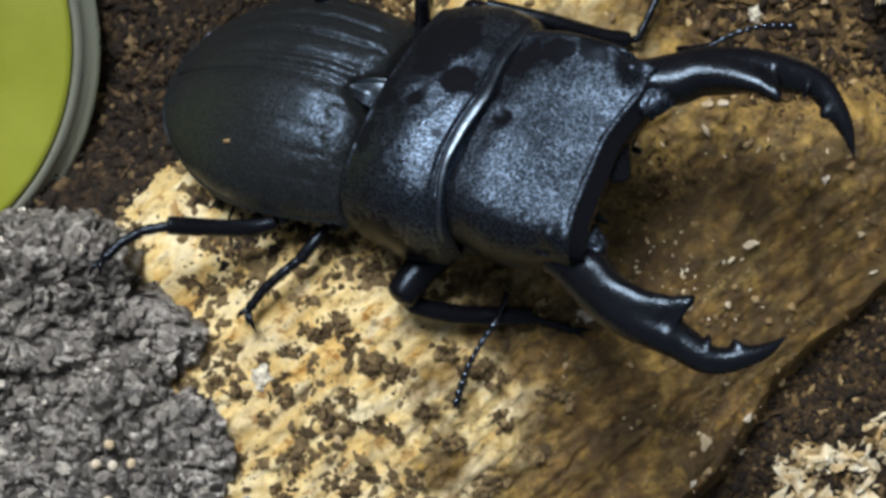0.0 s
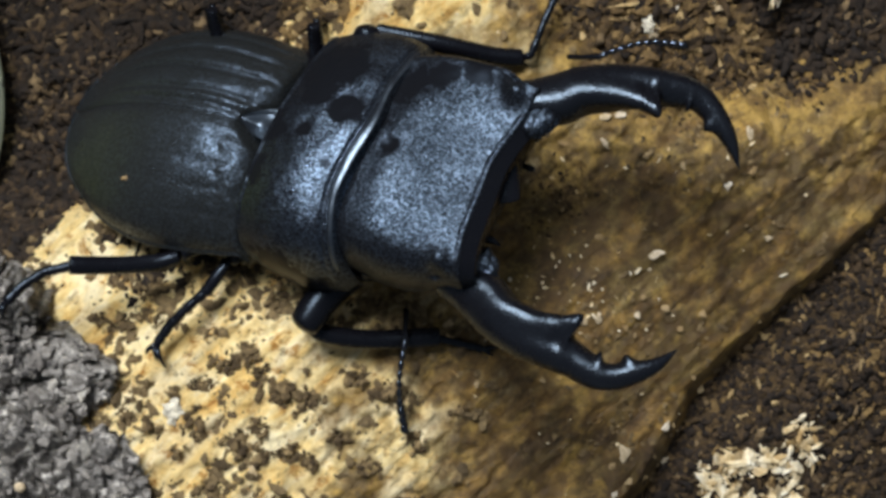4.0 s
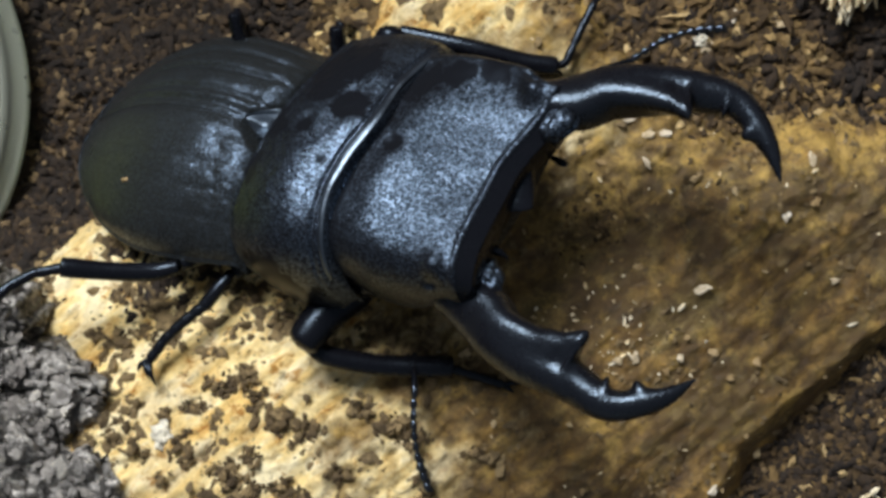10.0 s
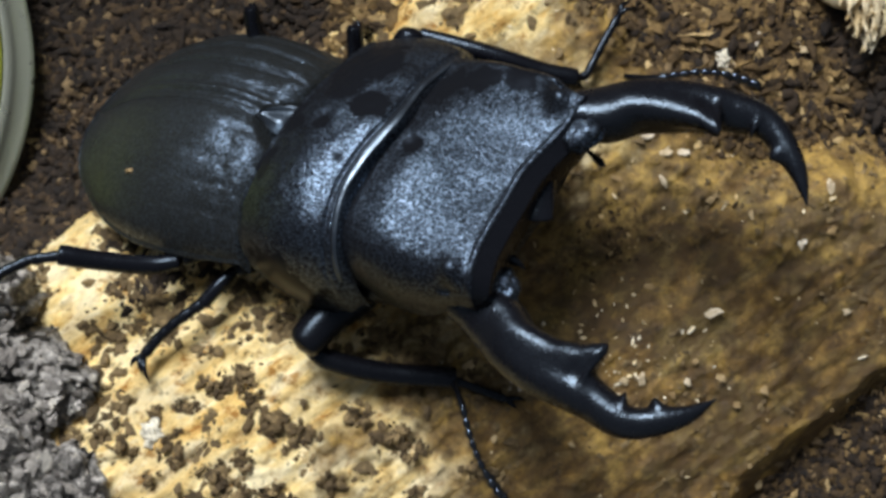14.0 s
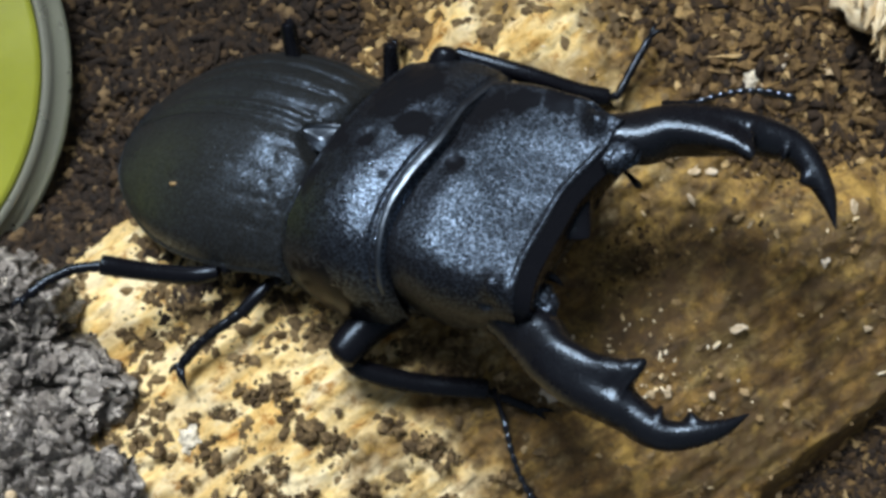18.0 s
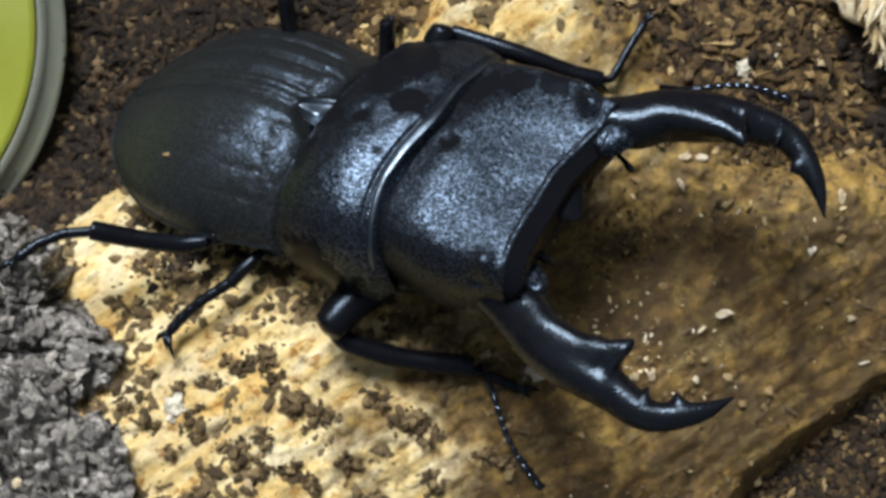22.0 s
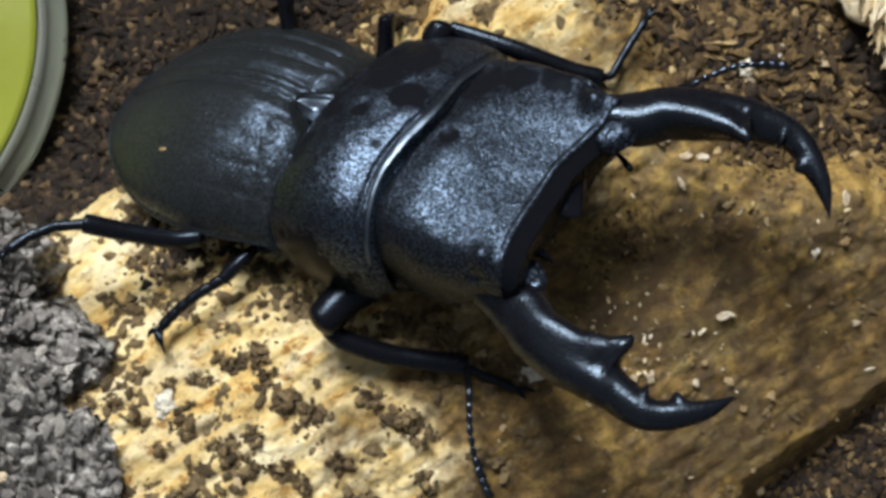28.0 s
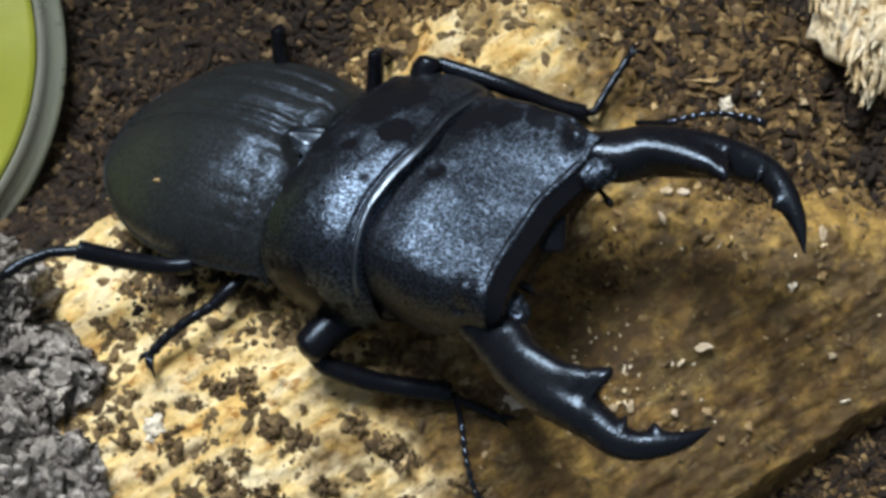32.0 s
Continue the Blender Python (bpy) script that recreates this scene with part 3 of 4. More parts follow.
def head_top(first, last):
    def fn(a, b):
        s, q = first + (last - first) * a, 2 * b - 1
        edge = abs(q)
        k = min(1.0, s / 0.8)
        half = 11.7 + 1.0 * math.sin(math.pi * min(1.0, 1.15 * k)) - (1.2 if q > 0 else 0.0) * smooth_step(0.7, 1.0, k)
        y = half * math.sin(q * math.pi / 2)
        rim = head_rim(y)
        x = 15.2 + (rim - 15.2) * k
        top = 0.6 + 1.1 * smooth_step(-0.05, 0.12, k) + 0.5 * smooth_step(0.05, 0.4, k) - 2.6 * smooth_step(0.2, 1.3, k) - 0.75 * math.exp(-((q / 0.5) ** 2)) * smooth_step(0.25, 0.7, k)
        z = top - (top + 6.2) * (1 - math.cos(q * math.pi / 2) ** 0.38) * (1 - 0.45 * smooth_step(0.5, 0.95, k))
        z += 0.6 * smooth_step(0.3, 0.9, q) * smooth_step(0.5, 1.0, k) - 0.20 * y * (1 - (y / half) ** 6)
        # a thin raised edge, the dark slope before it, and the steep face under that
        z += 0.22 * math.exp(-(((s - 0.785) / 0.02) ** 2)) * smooth_step(0.95, 0.7, edge)
        slope = smooth_step(0.80, 0.92, s)
        wide = 1.25 * smooth_step(0.92, 0.7, edge)
        x += wide * slope - 0.5 * smooth_step(0.93, 1.0, s)
        z -= 1.25 * slope + 3.2 * smooth_step(0.91, 1.0, s)
        # knobs and pits at the corners
        z += 1.0 * math.exp(-(((k - 0.86) / 0.08) ** 2)) * math.exp(-(((edge - 0.66) / 0.12) ** 2))
        z -= 0.9 * math.exp(-(((k - 0.82) / 0.035) ** 2)) * math.exp(-(((edge - 0.8) / 0.035) ** 2))
        z += 0.13 * fbm(x * 0.22, y * 0.22, 8.2, 3) - 0.4 * math.exp(-((x - 18.9) ** 2 + (y - 0.6) ** 2) / 1.0)
        return (x, y, z)

    top = sheet(110 if first == 0 else 24, 120, fn)
    if first > 0:
        return top
    chin = sweep([(16, 0, -5.5), (22, 0, -6), (27, 0, -5.6), (29.6, -0.4, -5)], [(11, 3), (11.5, 3.4), (10.5, 3), (9, 1.8)], 28, 5)
    return join(top, chin)


# along the jaw: forward, outward, height, half width, half height, ridge, turn of the ridge
JAW_LINE = [(28.0, 9.2, -4.0, 1.9, 2.2, 0.3, 70), (30.4, 9.5, -4.5, 2.5, 2.3, 0.5, 66), (32.6, 10.5, -4.9, 2.8, 2.4, 0.6, 62), (34.8, 12.1, -5.2, 2.6, 2.6, 0.8, 58), (38.0, 13.5, -5.8, 2.5, 2.6, 1.2, 48), (40.2, 14.2, -6.1, 2.25, 2.5, 2.0, 42),
            (41.6, 14.6, -6.4, 2.1, 2.4, 3.3, 37), (42.5, 14.9, -6.6, 1.95, 2.3, 0.7, 36), (43.6, 15.1, -6.9, 1.85, 2.1, 0.0, 35), (45.4, 15.3, -7.5, 1.65, 1.8, 0.0, 20), (46.9, 14.9, -8.0, 1.4, 1.5, 0.0, 20), (48.7, 13.4, -8.7, 1.15, 1.3, 0.0, 20), (50.2, 11.7, -9.4, 0.75, 0.9, 0.0, 20), (51.5, 9.4, -10.1, 0.06, 0.06, 0.0, 20)]


# how far each jaw lies off the even pair at its base, tooth and tip: forward, outward, up
JAW_LEAN = {1: ((0.7, 0.2, 0.5), (0.15, -0.7, 0.2), (0.75, -1.15, 0.3)), -1: ((-1.5, 1.4, -0.6), (-1.67, 0.35, 1.1), (-0.1, 2.4, 2.8))}


def jaw_lean(side, x):
    a, b, c = JAW_LEAN[side]
    f, g = max(0.0, min(1.0, (x - 30) / 13.4)), max(0.0, min(1.0, (x - 43.4) / 8.1))
    return Vector([p + (q - p) * f + (r - q) * g for p, q, r in zip(a, b, c)])


def mandible(side):
    """One body whose upper inner ridge runs out into the big tooth; two small teeth before the tip."""
    steps, sides = 10, 36
    rows = []
    for k in range(len(JAW_LINE) - 1):
        a, b, c, d = (JAW_LINE[max(0, min(len(JAW_LINE) - 1, k + o))] for o in (-1, 0, 1, 2))
        for i in range(steps):
            f = i / steps
            rows.append([0.5 * (2 * q + (r - p) * f + (2 * p - 5 * q + 4 * r - t) * f * f + (3 * q - p - 3 * r + t) * f**3) for p, q, r, t in zip(a, b, c, d)])
    rows.append(list(JAW_LINE[-1]))
    verts = []
    for i, (x, y, z, wide, high, ridge, turn) in enumerate(rows):
        p, n = rows[max(0, i - 1)], rows[min(len(rows) - 1, i + 1)]
        way = Vector((n[0] - p[0], n[1] - p[1], n[2] - p[2])).normalized()
        inner = way.cross(Vector((0, 0, 1))).normalized()
        up = inner.cross(way)
        ridge = max(0.0, ridge)
        small = 0.75 * math.exp(-(((x - 45.7) / 0.4) ** 2)) + 0.85 * math.exp(-(((x - 48.6) / 0.4) ** 2))
        width = 0.62 - 0.11 * min(3.0, ridge)
        for s in range(sides):
            ang = 2 * math.pi * s / sides
            off = (ang - radians(turn) + math.pi) % (2 * math.pi) - math.pi
            bump = ridge * math.exp(-((off / width) ** 2))
            off = (ang - radians(25) + math.pi) % (2 * math.pi) - math.pi
            bump += small * math.exp(-((off / 0.5) ** 2))
            ca, sa = math.cos(ang), math.sin(ang)
            v = Vector((x, y, z)) + inner * (ca * (max(wide, 0.02) + bump)) + up * (sa * (max(high, 0.02) + bump)) + Vector((0.09 * bump * bump, 0, 0))
            v += jaw_lean(side, x)
            verts.append((v.x, v.y * side, v.z))
    faces = []
    for i in range(len(rows) - 1):
        for s in range(sides):
            a, b = i * sides + s, i * sides + (s + 1) % sides
            faces.append((a, b, b + sides, a + sides) if side < 0 else (a + sides, b + sides, b, a))
    return verts, faces


def socket(k):
    """A granular knob between the head's front and the jaw."""
    cx, cy, cz = (32.5, 7.4, -2.9) if k > 0 else (30.5, 8.6, -4.4)

    def fn(a, b):
        ang, up = 2 * math.pi * a, math.pi * b
        p = Vector((math.sin(up) * math.cos(ang), math.sin(up) * math.sin(ang), math.cos(up)))
        r = 1 + 0.22 * fbm(p.x * 2.2, p.y * 2.2, p.z * 2.2 + k, 4)
        x, y, z = p.x * 1.5 * r, p.y * 2.3 * r, p.z * 1.3 * r
        return (cx + x + 0.35 * y, (cy + y * 0.9 - 0.3 * x) * k, cz + z)

    return sheet(36, 24, fn)


def labrum():
    return join(sweep([(28.2, 1.2, -3.6), (29.8, 1.3, -3.7), (30.9, 1.4, -4.2), (31.3, 1.5, -5.0)], [(3.4, 0.3), (3.3, 0.3), (2.9, 0.25), (2.2, 0.1)], 24, 6),
                sweep([(29.6, -5.6, -4.2), (30.6, -5.7, -4.6), (31.3, -5.9, -5.4)], [0.5, 0.4, 0.06], 10, 4))


def belly():
    return sweep([(-24, 0, -8), (-14, 0, -8.5), (0, 0, -8.5), (12, 0, -7.5), (22, 0, -6.5)], [(4, 2), (11, 3.4), (12.4, 4.2), (13.4, 4.8), (11.5, 4.2)], 28, 6)


def limb(points, radii, sides=16, steps=6):
    """A tube with rounded ends."""
    pts, rad = [Vector(p) for p in points], list(radii)
    a, b = (pts[0] - pts[1]).normalized(), (pts[-1] - pts[-2]).normalized()
    pts = [pts[0] + a * rad[0] * 0.65, pts[0] + a * rad[0] * 0.45, *pts, pts[-1] + b * rad[-1] * 0.45, pts[-1] + b * rad[-1] * 0.65]
    rad = [rad[0] * 0.25, rad[0] * 0.78, *rad, rad[-1] * 0.78, rad[-1] * 0.25]
    return sweep(pts, rad, sides, steps)


def leg(beetle, name, femur, tibia, tarsus, claws, thick=1.3, shin=0.85, toe=0.62):
    """A leg: femur with tibia, tarsus and claws under it."""
    n = len(femur)
    thigh = mesh_object(name, *limb(femur, [thick] * (n - 1) + [thick * 0.92], 20), GLOSS, beetle)
    n = len(tibia)
    mesh_object("tibia", *join(limb(tibia, [shin * 0.8] + [shin] * (n - 2) + [shin * 1.05], 16),
                               *[sweep([p, (p[0] + 0.6 * shin + 0.3, p[1] - 0.3, p[2] - 0.8 * shin - 0.4)], [0.32 * shin, 0.06], 6, 3) for p in tibia[1:]]), GLOSS, thigh)
    if tarsus:
        line, size = [], []
        for a, b in zip(tarsus, tarsus[1:]):
            for i in range(6):
                line.append(Vector(a).lerp(Vector(b), i / 6))
                size.append(toe * (0.9, 0.97, 1.0)[i % 3])
        line.append(Vector(tarsus[-1]))
        size.append(toe * 0.7)
        mesh_object("tarsus", *limb(line, size, 10, 2), GLOSS, thigh)
        for tip in claws:
            a, b = Vector(tarsus[-1]), Vector(tip)
            mid = a.lerp(b, 0.55) + Vector((0, 0, 0.5))
            mesh_object("claw", *sweep([a, mid, b], [0.5 * toe + 0.1, 0.4 * toe + 0.05, 0.05], 8, 4), GLOSS, thigh)
    return thigh


def antenna_mesh(length, bend):
    """Beaded antenna from its elbow along +x, combed at the end."""
    line, size = [], []
    for i in range(61):
        a = i / 60
        line.append((length * a, bend * math.sin(a * math.pi), 0.3 * math.sin(a * math.pi)))
        r = 0.36 + 0.12 * smooth_step(0.55, 0.8, a)
        size.append(r * (0.58, 0.84, 0.97, 1.04, 1.0, 0.84)[i % 6])
    comb = [sweep([(length * b - 0.25, bend * math.sin(b * math.pi), 0.1), (length * b + 0.35, bend * math.sin(b * math.pi) - math.copysign(0.5, bend), 0)], [0.34, 0.22], 8, 3) for b in (0.68, 0.78, 0.88, 0.97)]
    scape = limb([(-2.8, 0.3, -2.6), (-1.4, 0.1, -1.1), (0, 0, 0)], [0.34, 0.3, 0.38], 10, 4)
    return join(limb(line, size, 10, 2), scape, *comb)


def build_beetle():
    beetle = new("stag_beetle")
    tagged(beetle, "large matte black stag beetle with long curved mandibles on rotten wood", "beetle")
    beetle.matrix_world = Matrix.Translation(w(*BEETLE_AT)) @ BEETLE_ROT.to_4x4()
    moved = []
    for side in (1, -1):
        el = mesh_object("elytron", *elytron(side), SHELL, beetle, "matte black grooved wing case")
        moved.append(el)
        if side < 0:
            mesh_object("dust_speck", *sweep([(-12.2, -8.9, -0.05), (-11.5, -8.7, 0.0)], [0.25, 0.25], 6, 2), FLAKE, el, "pale crumb stuck on the wing case")
    moved.append(mesh_object("scutellum", *scutellum(), RIM, beetle, "small shiny triangular plate"))
    moved.append(mesh_object("abdomen", *belly(), GLOSS, beetle))
    shield = mesh_object("pronotum", *pronotum(), BACK, beetle, "matte black shield with shiny worn patches and a raised front rim")
    moved.append(shield)
    mesh_object("rim", *pronotum_rim(), RIM, shield, "polished raised edge")
    head = mesh_object("head", *head_top(0.0, 0.81), FACE, beetle, "broad matte black head with a sparkling grain")
    mesh_object("clypeus", *head_top(0.81, 1.0), GLOSS, head, "smooth black front slope of the head")
    moved.append(head)
    for side in (1, -1):
        mesh_object("mandible", *mandible(side), JAW, head, "long curved glossy mandible with a sharp inner tooth")
        mesh_object("jaw_socket", *socket(side), BACK, head)
    mesh_object("labrum", *labrum(), GLOSS, head)
    # right legs
    leg(beetle, "front_leg", [(13.2, -11.5, -9.8), (11.8, -15.0, -8.6), (11.0, -18.0, -8.2)], [(10.8, -18.2, -9.2), (12.6, -18.6, -11.0), (17, -17.4, -14.2), (22.2, -15.2, -17.2)],
        [(22.2, -15.2, -17.4), (25, -14.8, -19.8), (27, -14.6, -21.2)], [(28.6, -13.8, -22.2), (28.2, -15.0, -22.2)], 2.0, 1.1, 0.5)
    leg(beetle, "middle_leg", [(1.4, -11.0, -9), (0.2, -13.4, -7.2)], [(-0.2, -14.0, -7.0), (-0.8, -15.9, -6.8), (-1.6, -17.9, -6.9)],
        [(-1.6, -17.9, -6.9), (-3.4, -20.6, -6.7), (-4.7, -22.8, -6.8), (-5.6, -25.2, -7.0)], [(-3.9, -27.4, -7.8), (-6.8, -26.6, -7.5), (-4.9, -26.9, -7.2)], 1.0, 0.7, 0.6)
    leg(beetle, "hind_leg", [(-2, -10, -8.5), (-4.6, -14.4, -4.8)], [(-5.4, -15.4, -4.6), (-7.4, -16.8, -3.6), (-10.4, -18.4, -1.0), (-13.3, -19.8, 1.8)],
        [(-13.3, -19.8, 1.8), (-15.8, -21.5, 3.0), (-17.2, -23.7, 4.0), (-18.0, -26.0, 4.6)], [(-18.6, -28.2, 5.0), (-17.6, -27.6, 4.4)], 1.05, 1.0, 0.6)
    # left legs
    leg(beetle, "front_leg", [(12, 8, -8), (9.3, 12.6, -4.9), (9.3, 14.3, -3.9)], [(10.6, 15.0, -4.4), (16.8, 15.6, -6.8), (21.9, 16.4, -9.9), (24.3, 17.1, -11.4)],
        [(24.5, 17.1, -11.5), (25.8, 17.6, -11.2), (26.3, 21.2, -10.7), (26.8, 24.6, -10.5)], [(28.0, 25.9, -11.0), (27.0, 26.5, -10.8)], 1.7, 1.0, 0.46)
    leg(beetle, "middle_leg", [(3, 8, -9), (2.8, 12.0, -5.4), (2.8, 13.7, -3.4)], [(2.6, 14.5, -3.9), (1.2, 15.9, -7.0), (0.2, 16.6, -10)], [(0.2, 16.6, -10), (-1.6, 17.8, -12)], [(-2.6, 18.4, -12.8)], 0.95, 0.6, 0.45)
    leg(beetle, "hind_leg", [(-8, 8, -8), (-9.6, 11.2, -4.2), (-9.9, 12.9, -2.0)], [(-10.3, 13.6, -2.4), (-12.6, 14.5, -5.5), (-14.6, 15.0, -8.5)], [(-14.6, 15, -8.5), (-16.6, 16.2, -11.2)], [(-17.6, 16.7, -12)], 0.95, 0.6, 0.45)
    feelers = []
    for name, length, bend in (("antenna", 10.8, -0.7), ("antenna", 10.2, 0.9)):
        feelers.append(mesh_object(name, *antenna_mesh(length, bend), BEAD, beetle, "thin black beaded antenna"))
    palp = mesh_object("palp", *sweep([(-1.6, 0, 0), (0.4, 0.1, 0.2), (1.8, 0, 0.1), (2.4, 0, 0)], [0.26, 0.24, 0.4, 0.2], 10, 5), GLOSS, beetle)
    return beetle, moved, feelers, palp


BEETLE, BODY, FEELERS, PALP = build_beetle()

# ---- loose soil, clumps, flakes and splinters ----
BALL = []
for _i in range(12):
    _g, _z = _i * 2.399963, 1 - 2 * (_i + 0.5) / 12
    BALL.append((math.sqrt(1 - _z * _z) * math.cos(_g), math.sqrt(1 - _z * _z) * math.sin(_g), _z))


def hull_faces():
    bm = bmesh.new()
    vs = [bm.verts.new(p) for p in BALL]
    bmesh.ops.convex_hull(bm, input=vs)
    bm.verts.index_update()
    faces = [[v.index for v in f.verts] for f in bm.faces]
    bm.free()
    return faces


BALL_FACES = hull_faces()


def lump(rng, x, y, z, sx, sy, sz, tilt=0.5, rough=0.3):
    """One angular crumb, at plan units."""
    m = Euler((rng.uniform(-tilt, tilt), rng.uniform(-tilt, tilt), rng.uniform(0, 6.28))).to_matrix()
    out = []
    for a, b, c in BALL:
        k = 1 + rng.uniform(-rough, rough)
        p = m @ Vector((a * sx * k, b * sy * k, c * sz * k))
        out.append((x + p.x, y + p.y, z + p.z))
    return out


def crumbs_object(name, lumps, mat, smooth=False):
    verts, faces = [], []
    for vs in lumps:
        o = len(verts)
        verts += vs
        faces += [[i + o for i in f] for f in BALL_FACES]
    return mesh_object(name, verts, faces, mat, smooth=smooth)


# dirt under the beetle and its legs, also deepening the shade: place and reach
HEAPS = ((12, 28, 20), (-20, -2, 18), (-14, -5, 14), (-8, -7, 18), (0, -10, 16), (-34, -1, 8))


def build_crumbs():
    rng = random.Random(4)
    soil, damp_or_shaded = [], []
    while len(soil) + len(damp_or_shaded) < 30000:
        x, y = rng.uniform(-64, 60), rng.uniform(-46, 46)
        hw, hs = wood_height(x, y), soil_height(x, y)
        cover = smooth_step(-1.6 if along(x, y)[1] < -20 else -2.4, 0.4, hs - hw)
        if rng.random() > cover:
            continue
        s = rng.choice((0.14, 0.18, 0.23, 0.3, 0.38, 0.48, 0.6, 0.75)) * (0.45 + 0.8 * max(smooth_step(8, 20, along(x, y)[1]), smooth_step(10, 18, y) * smooth_step(12, 22, x), 0.6 * smooth_step(-26, -32, along(x, y)[1])))
        # crumbs on the cup side take the colour with shade in it
        heap = damp_or_shaded if x + 4 * fbm(x * 0.1, y * 0.1, 6.6, 3) < -13 or along(x, y)[1] + 6 * fbm(x * 0.12, y * 0.12, 2.6, 3) < -33 and rng.random() < 0.78 or along(x, y)[0] + 5 * fbm(x * 0.1, y * 0.1, 4.6, 3) > 46 or along(x, y)[0] > 30 and rng.random() < 0.2 else soil
        if rng.random() < 0.05:
            a, b = rng.uniform(2.0, 4.0), rng.uniform(0.3, 0.5)
        else:
            a, b = rng.uniform(0.8, 1.7), rng.uniform(0.6, 1.0)
        heap.append(lump(rng, x, y, max(hw, hs) - 20 + s * 0.08, s * a, s * b, s * rng.uniform(0.2, 0.5), 0.6, 0.5))
    tagged(crumbs_object("soil_crumbs", soil, CRUMB), "loose brown soil crumbs and wood bits", "soil", kind="stuff")
    tagged(crumbs_object("damp_soil_crumbs", damp_or_shaded, DARK_OR_SHADED, True), "dark soil crumbs, those beside the cup darkened for shade", "soil", kind="stuff")
    dust = []
    while len(dust) < 3600:
        x, y = rng.uniform(-48, 48), rng.uniform(-40, 36)
        hw, hs = wood_height(x, y), soil_height(x, y)
        patch = fbm(x * 0.16, y * 0.16, 12.5, 4)
        patch += sum(math.exp(-((x - px) ** 2 + (y - py) ** 2) / r) for px, py, r in HEAPS)
        if hw < hs or rng.random() > 0.03 + smooth_step(0.05, 0.45, patch):
            continue
        s = rng.choice((0.1, 0.14, 0.2, 0.3, 0.45, 0.65)) * (1 - 0.5 * smooth_step(2, 12, x) * smooth_step(20, 12, y))
        dust.append(lump(rng, x, y, hw - 20 + s * 0.1, s * rng.uniform(0.9, 2.0), s, s * rng.uniform(0.3, 0.6), 0.6))
    tagged(crumbs_object("wood_crumbs", dust, CLUMP), "dark crumbs scattered over the log", "soil", kind="stuff")


build_crumbs()

# clumps of damp soil on the log: place and size
CLUMPS = [(-25.2, -7.5, 0.7), (-25.6, -10.4, 0.8), (-23.6, -10.6, 2.0), (-21.6, -9.6, 1.5), (-20.6, -11.3, 1.4), (-27.2, -12.6, 1.4), (-30.4, -13.3, 0.9), (-36.3, -15.7, 1.2), (-33.3, -16.7, 1.5),
          (-28.1, -16.9, 2.0), (-19.9, -13.9, 1.9), (-17.2, -14.9, 2.2), (-14.9, -15.6, 1.5), (-21.3, -18.5, 1.5), (-23.9, -19.3, 2.0), (-18.3, -21.2, 1.5), (-15.9, -22.8, 1.5), (-10.1, -13.3, 1.8)]
MORE = [(-7.1, -15.4, 2.2), (-4.4, -16.7, 1.8), (-26.8, -24.0, 1.6), (-21.7, -21.4, 1.5), (-30.5, -19.7, 1.0), (-35.8, -5.8, 2.1), (-33.0, -4.8, 1.5), (-38.8, -4.8, 1.3),
        (-12.0, -20.5, 1.7), (-9.0, -24.0, 1.6), (-3.5, -22.0, 1.4), (1.5, -19.0, 1.3), (-29.0, -28.0, 1.8), (-22.0, -28.5, 2.0), (-14.0, -28.0, 1.8), (-4.0, -28.5, 1.5),
        # mostly under the beetle: dirt that also stands in for its shade
        (-21, -1.5, 1.6), (-17.5, -3.5, 1.8), (-8, -6, 2.0), (-3, -8, 2.0), (1, -9.5, 1.6), (-36, -1.2, 1.6), (-32.5, -2.0, 1.7)]


def make_grain():
    mat = material("damp_soil_grain", (0.15, 0.1, 0.045), 0.8)
    n = Nodes(mat)
    c = n.ramp(n.rand(), (0, (0.07, 0.044, 0.018)), (0.6, (0.17, 0.113, 0.048)), (1, (0.30, 0.21, 0.095)))
    n.colour(n.mix(1.0, c, n.ramp(n.noise(1300, 5, 0.75), (0.32, (0.4, 0.37, 0.33)), (0.5, (1, 1, 1)), (0.68, (1.6, 1.55, 1.4))), "MULTIPLY"))
    n.normal(n.bump(n.noise(1500, 5, 0.75), 0.9, 0.0006))
    return mat


def grain_mesh(rng, mat):
    """A ragged crumb about one unit across."""
    vs = lump(rng, 0, 0, 0, rng.uniform(0.9, 1.5), rng.uniform(0.6, 1.0), rng.uniform(0.45, 0.8), 0.4, 0.45)
    me = bpy.data.meshes.new("soil_grain")
    me.from_pydata([(p * U, q * U, r * U) for p, q, r in vs], [], BALL_FACES)
    me.materials.append(mat)
    return me


_rng = random.Random(9)
_grain = make_grain()
GRAINS = [grain_mesh(_rng, _grain) for _ in range(24)]


def build_clump(x, y, r, rng):
    """A heap of angular damp grains on the wood."""
    base = wood_height(x, y)
    clump = new("soil_clump")
    clump.matrix_world = Matrix.Translation(w(x, y, base))
    tagged(clump, "dark damp soil clump stuck on the pale wood", "soil clump", group="soil clumps on the log")
    for _ in range(3 + int(10 * r)):
        a, d = rng.uniform(0, 6.283), r * rng.random() ** 0.7
        px, py = 1.25 * d * math.cos(a), 0.9 * d * math.sin(a)
        k = r**0.5 * rng.choice((0.2, 0.3, 0.4, 0.55)) * (1.15 - 0.5 * d / r)
        high = wood_height(x + px, y + py) - base + 0.35 * (r - d) * rng.random() + 0.1
        ob = new("soil_grain", rng.choice(GRAINS))
        ob.parent = clump
        ob.matrix_basis = Matrix.Translation(Vector((px, py, high)) * U) @ Euler((rng.uniform(-0.8, 0.8), rng.uniform(-0.8, 0.8), rng.uniform(0, 6.28))).to_matrix().to_4x4() @ Matrix.Scale(k, 4)


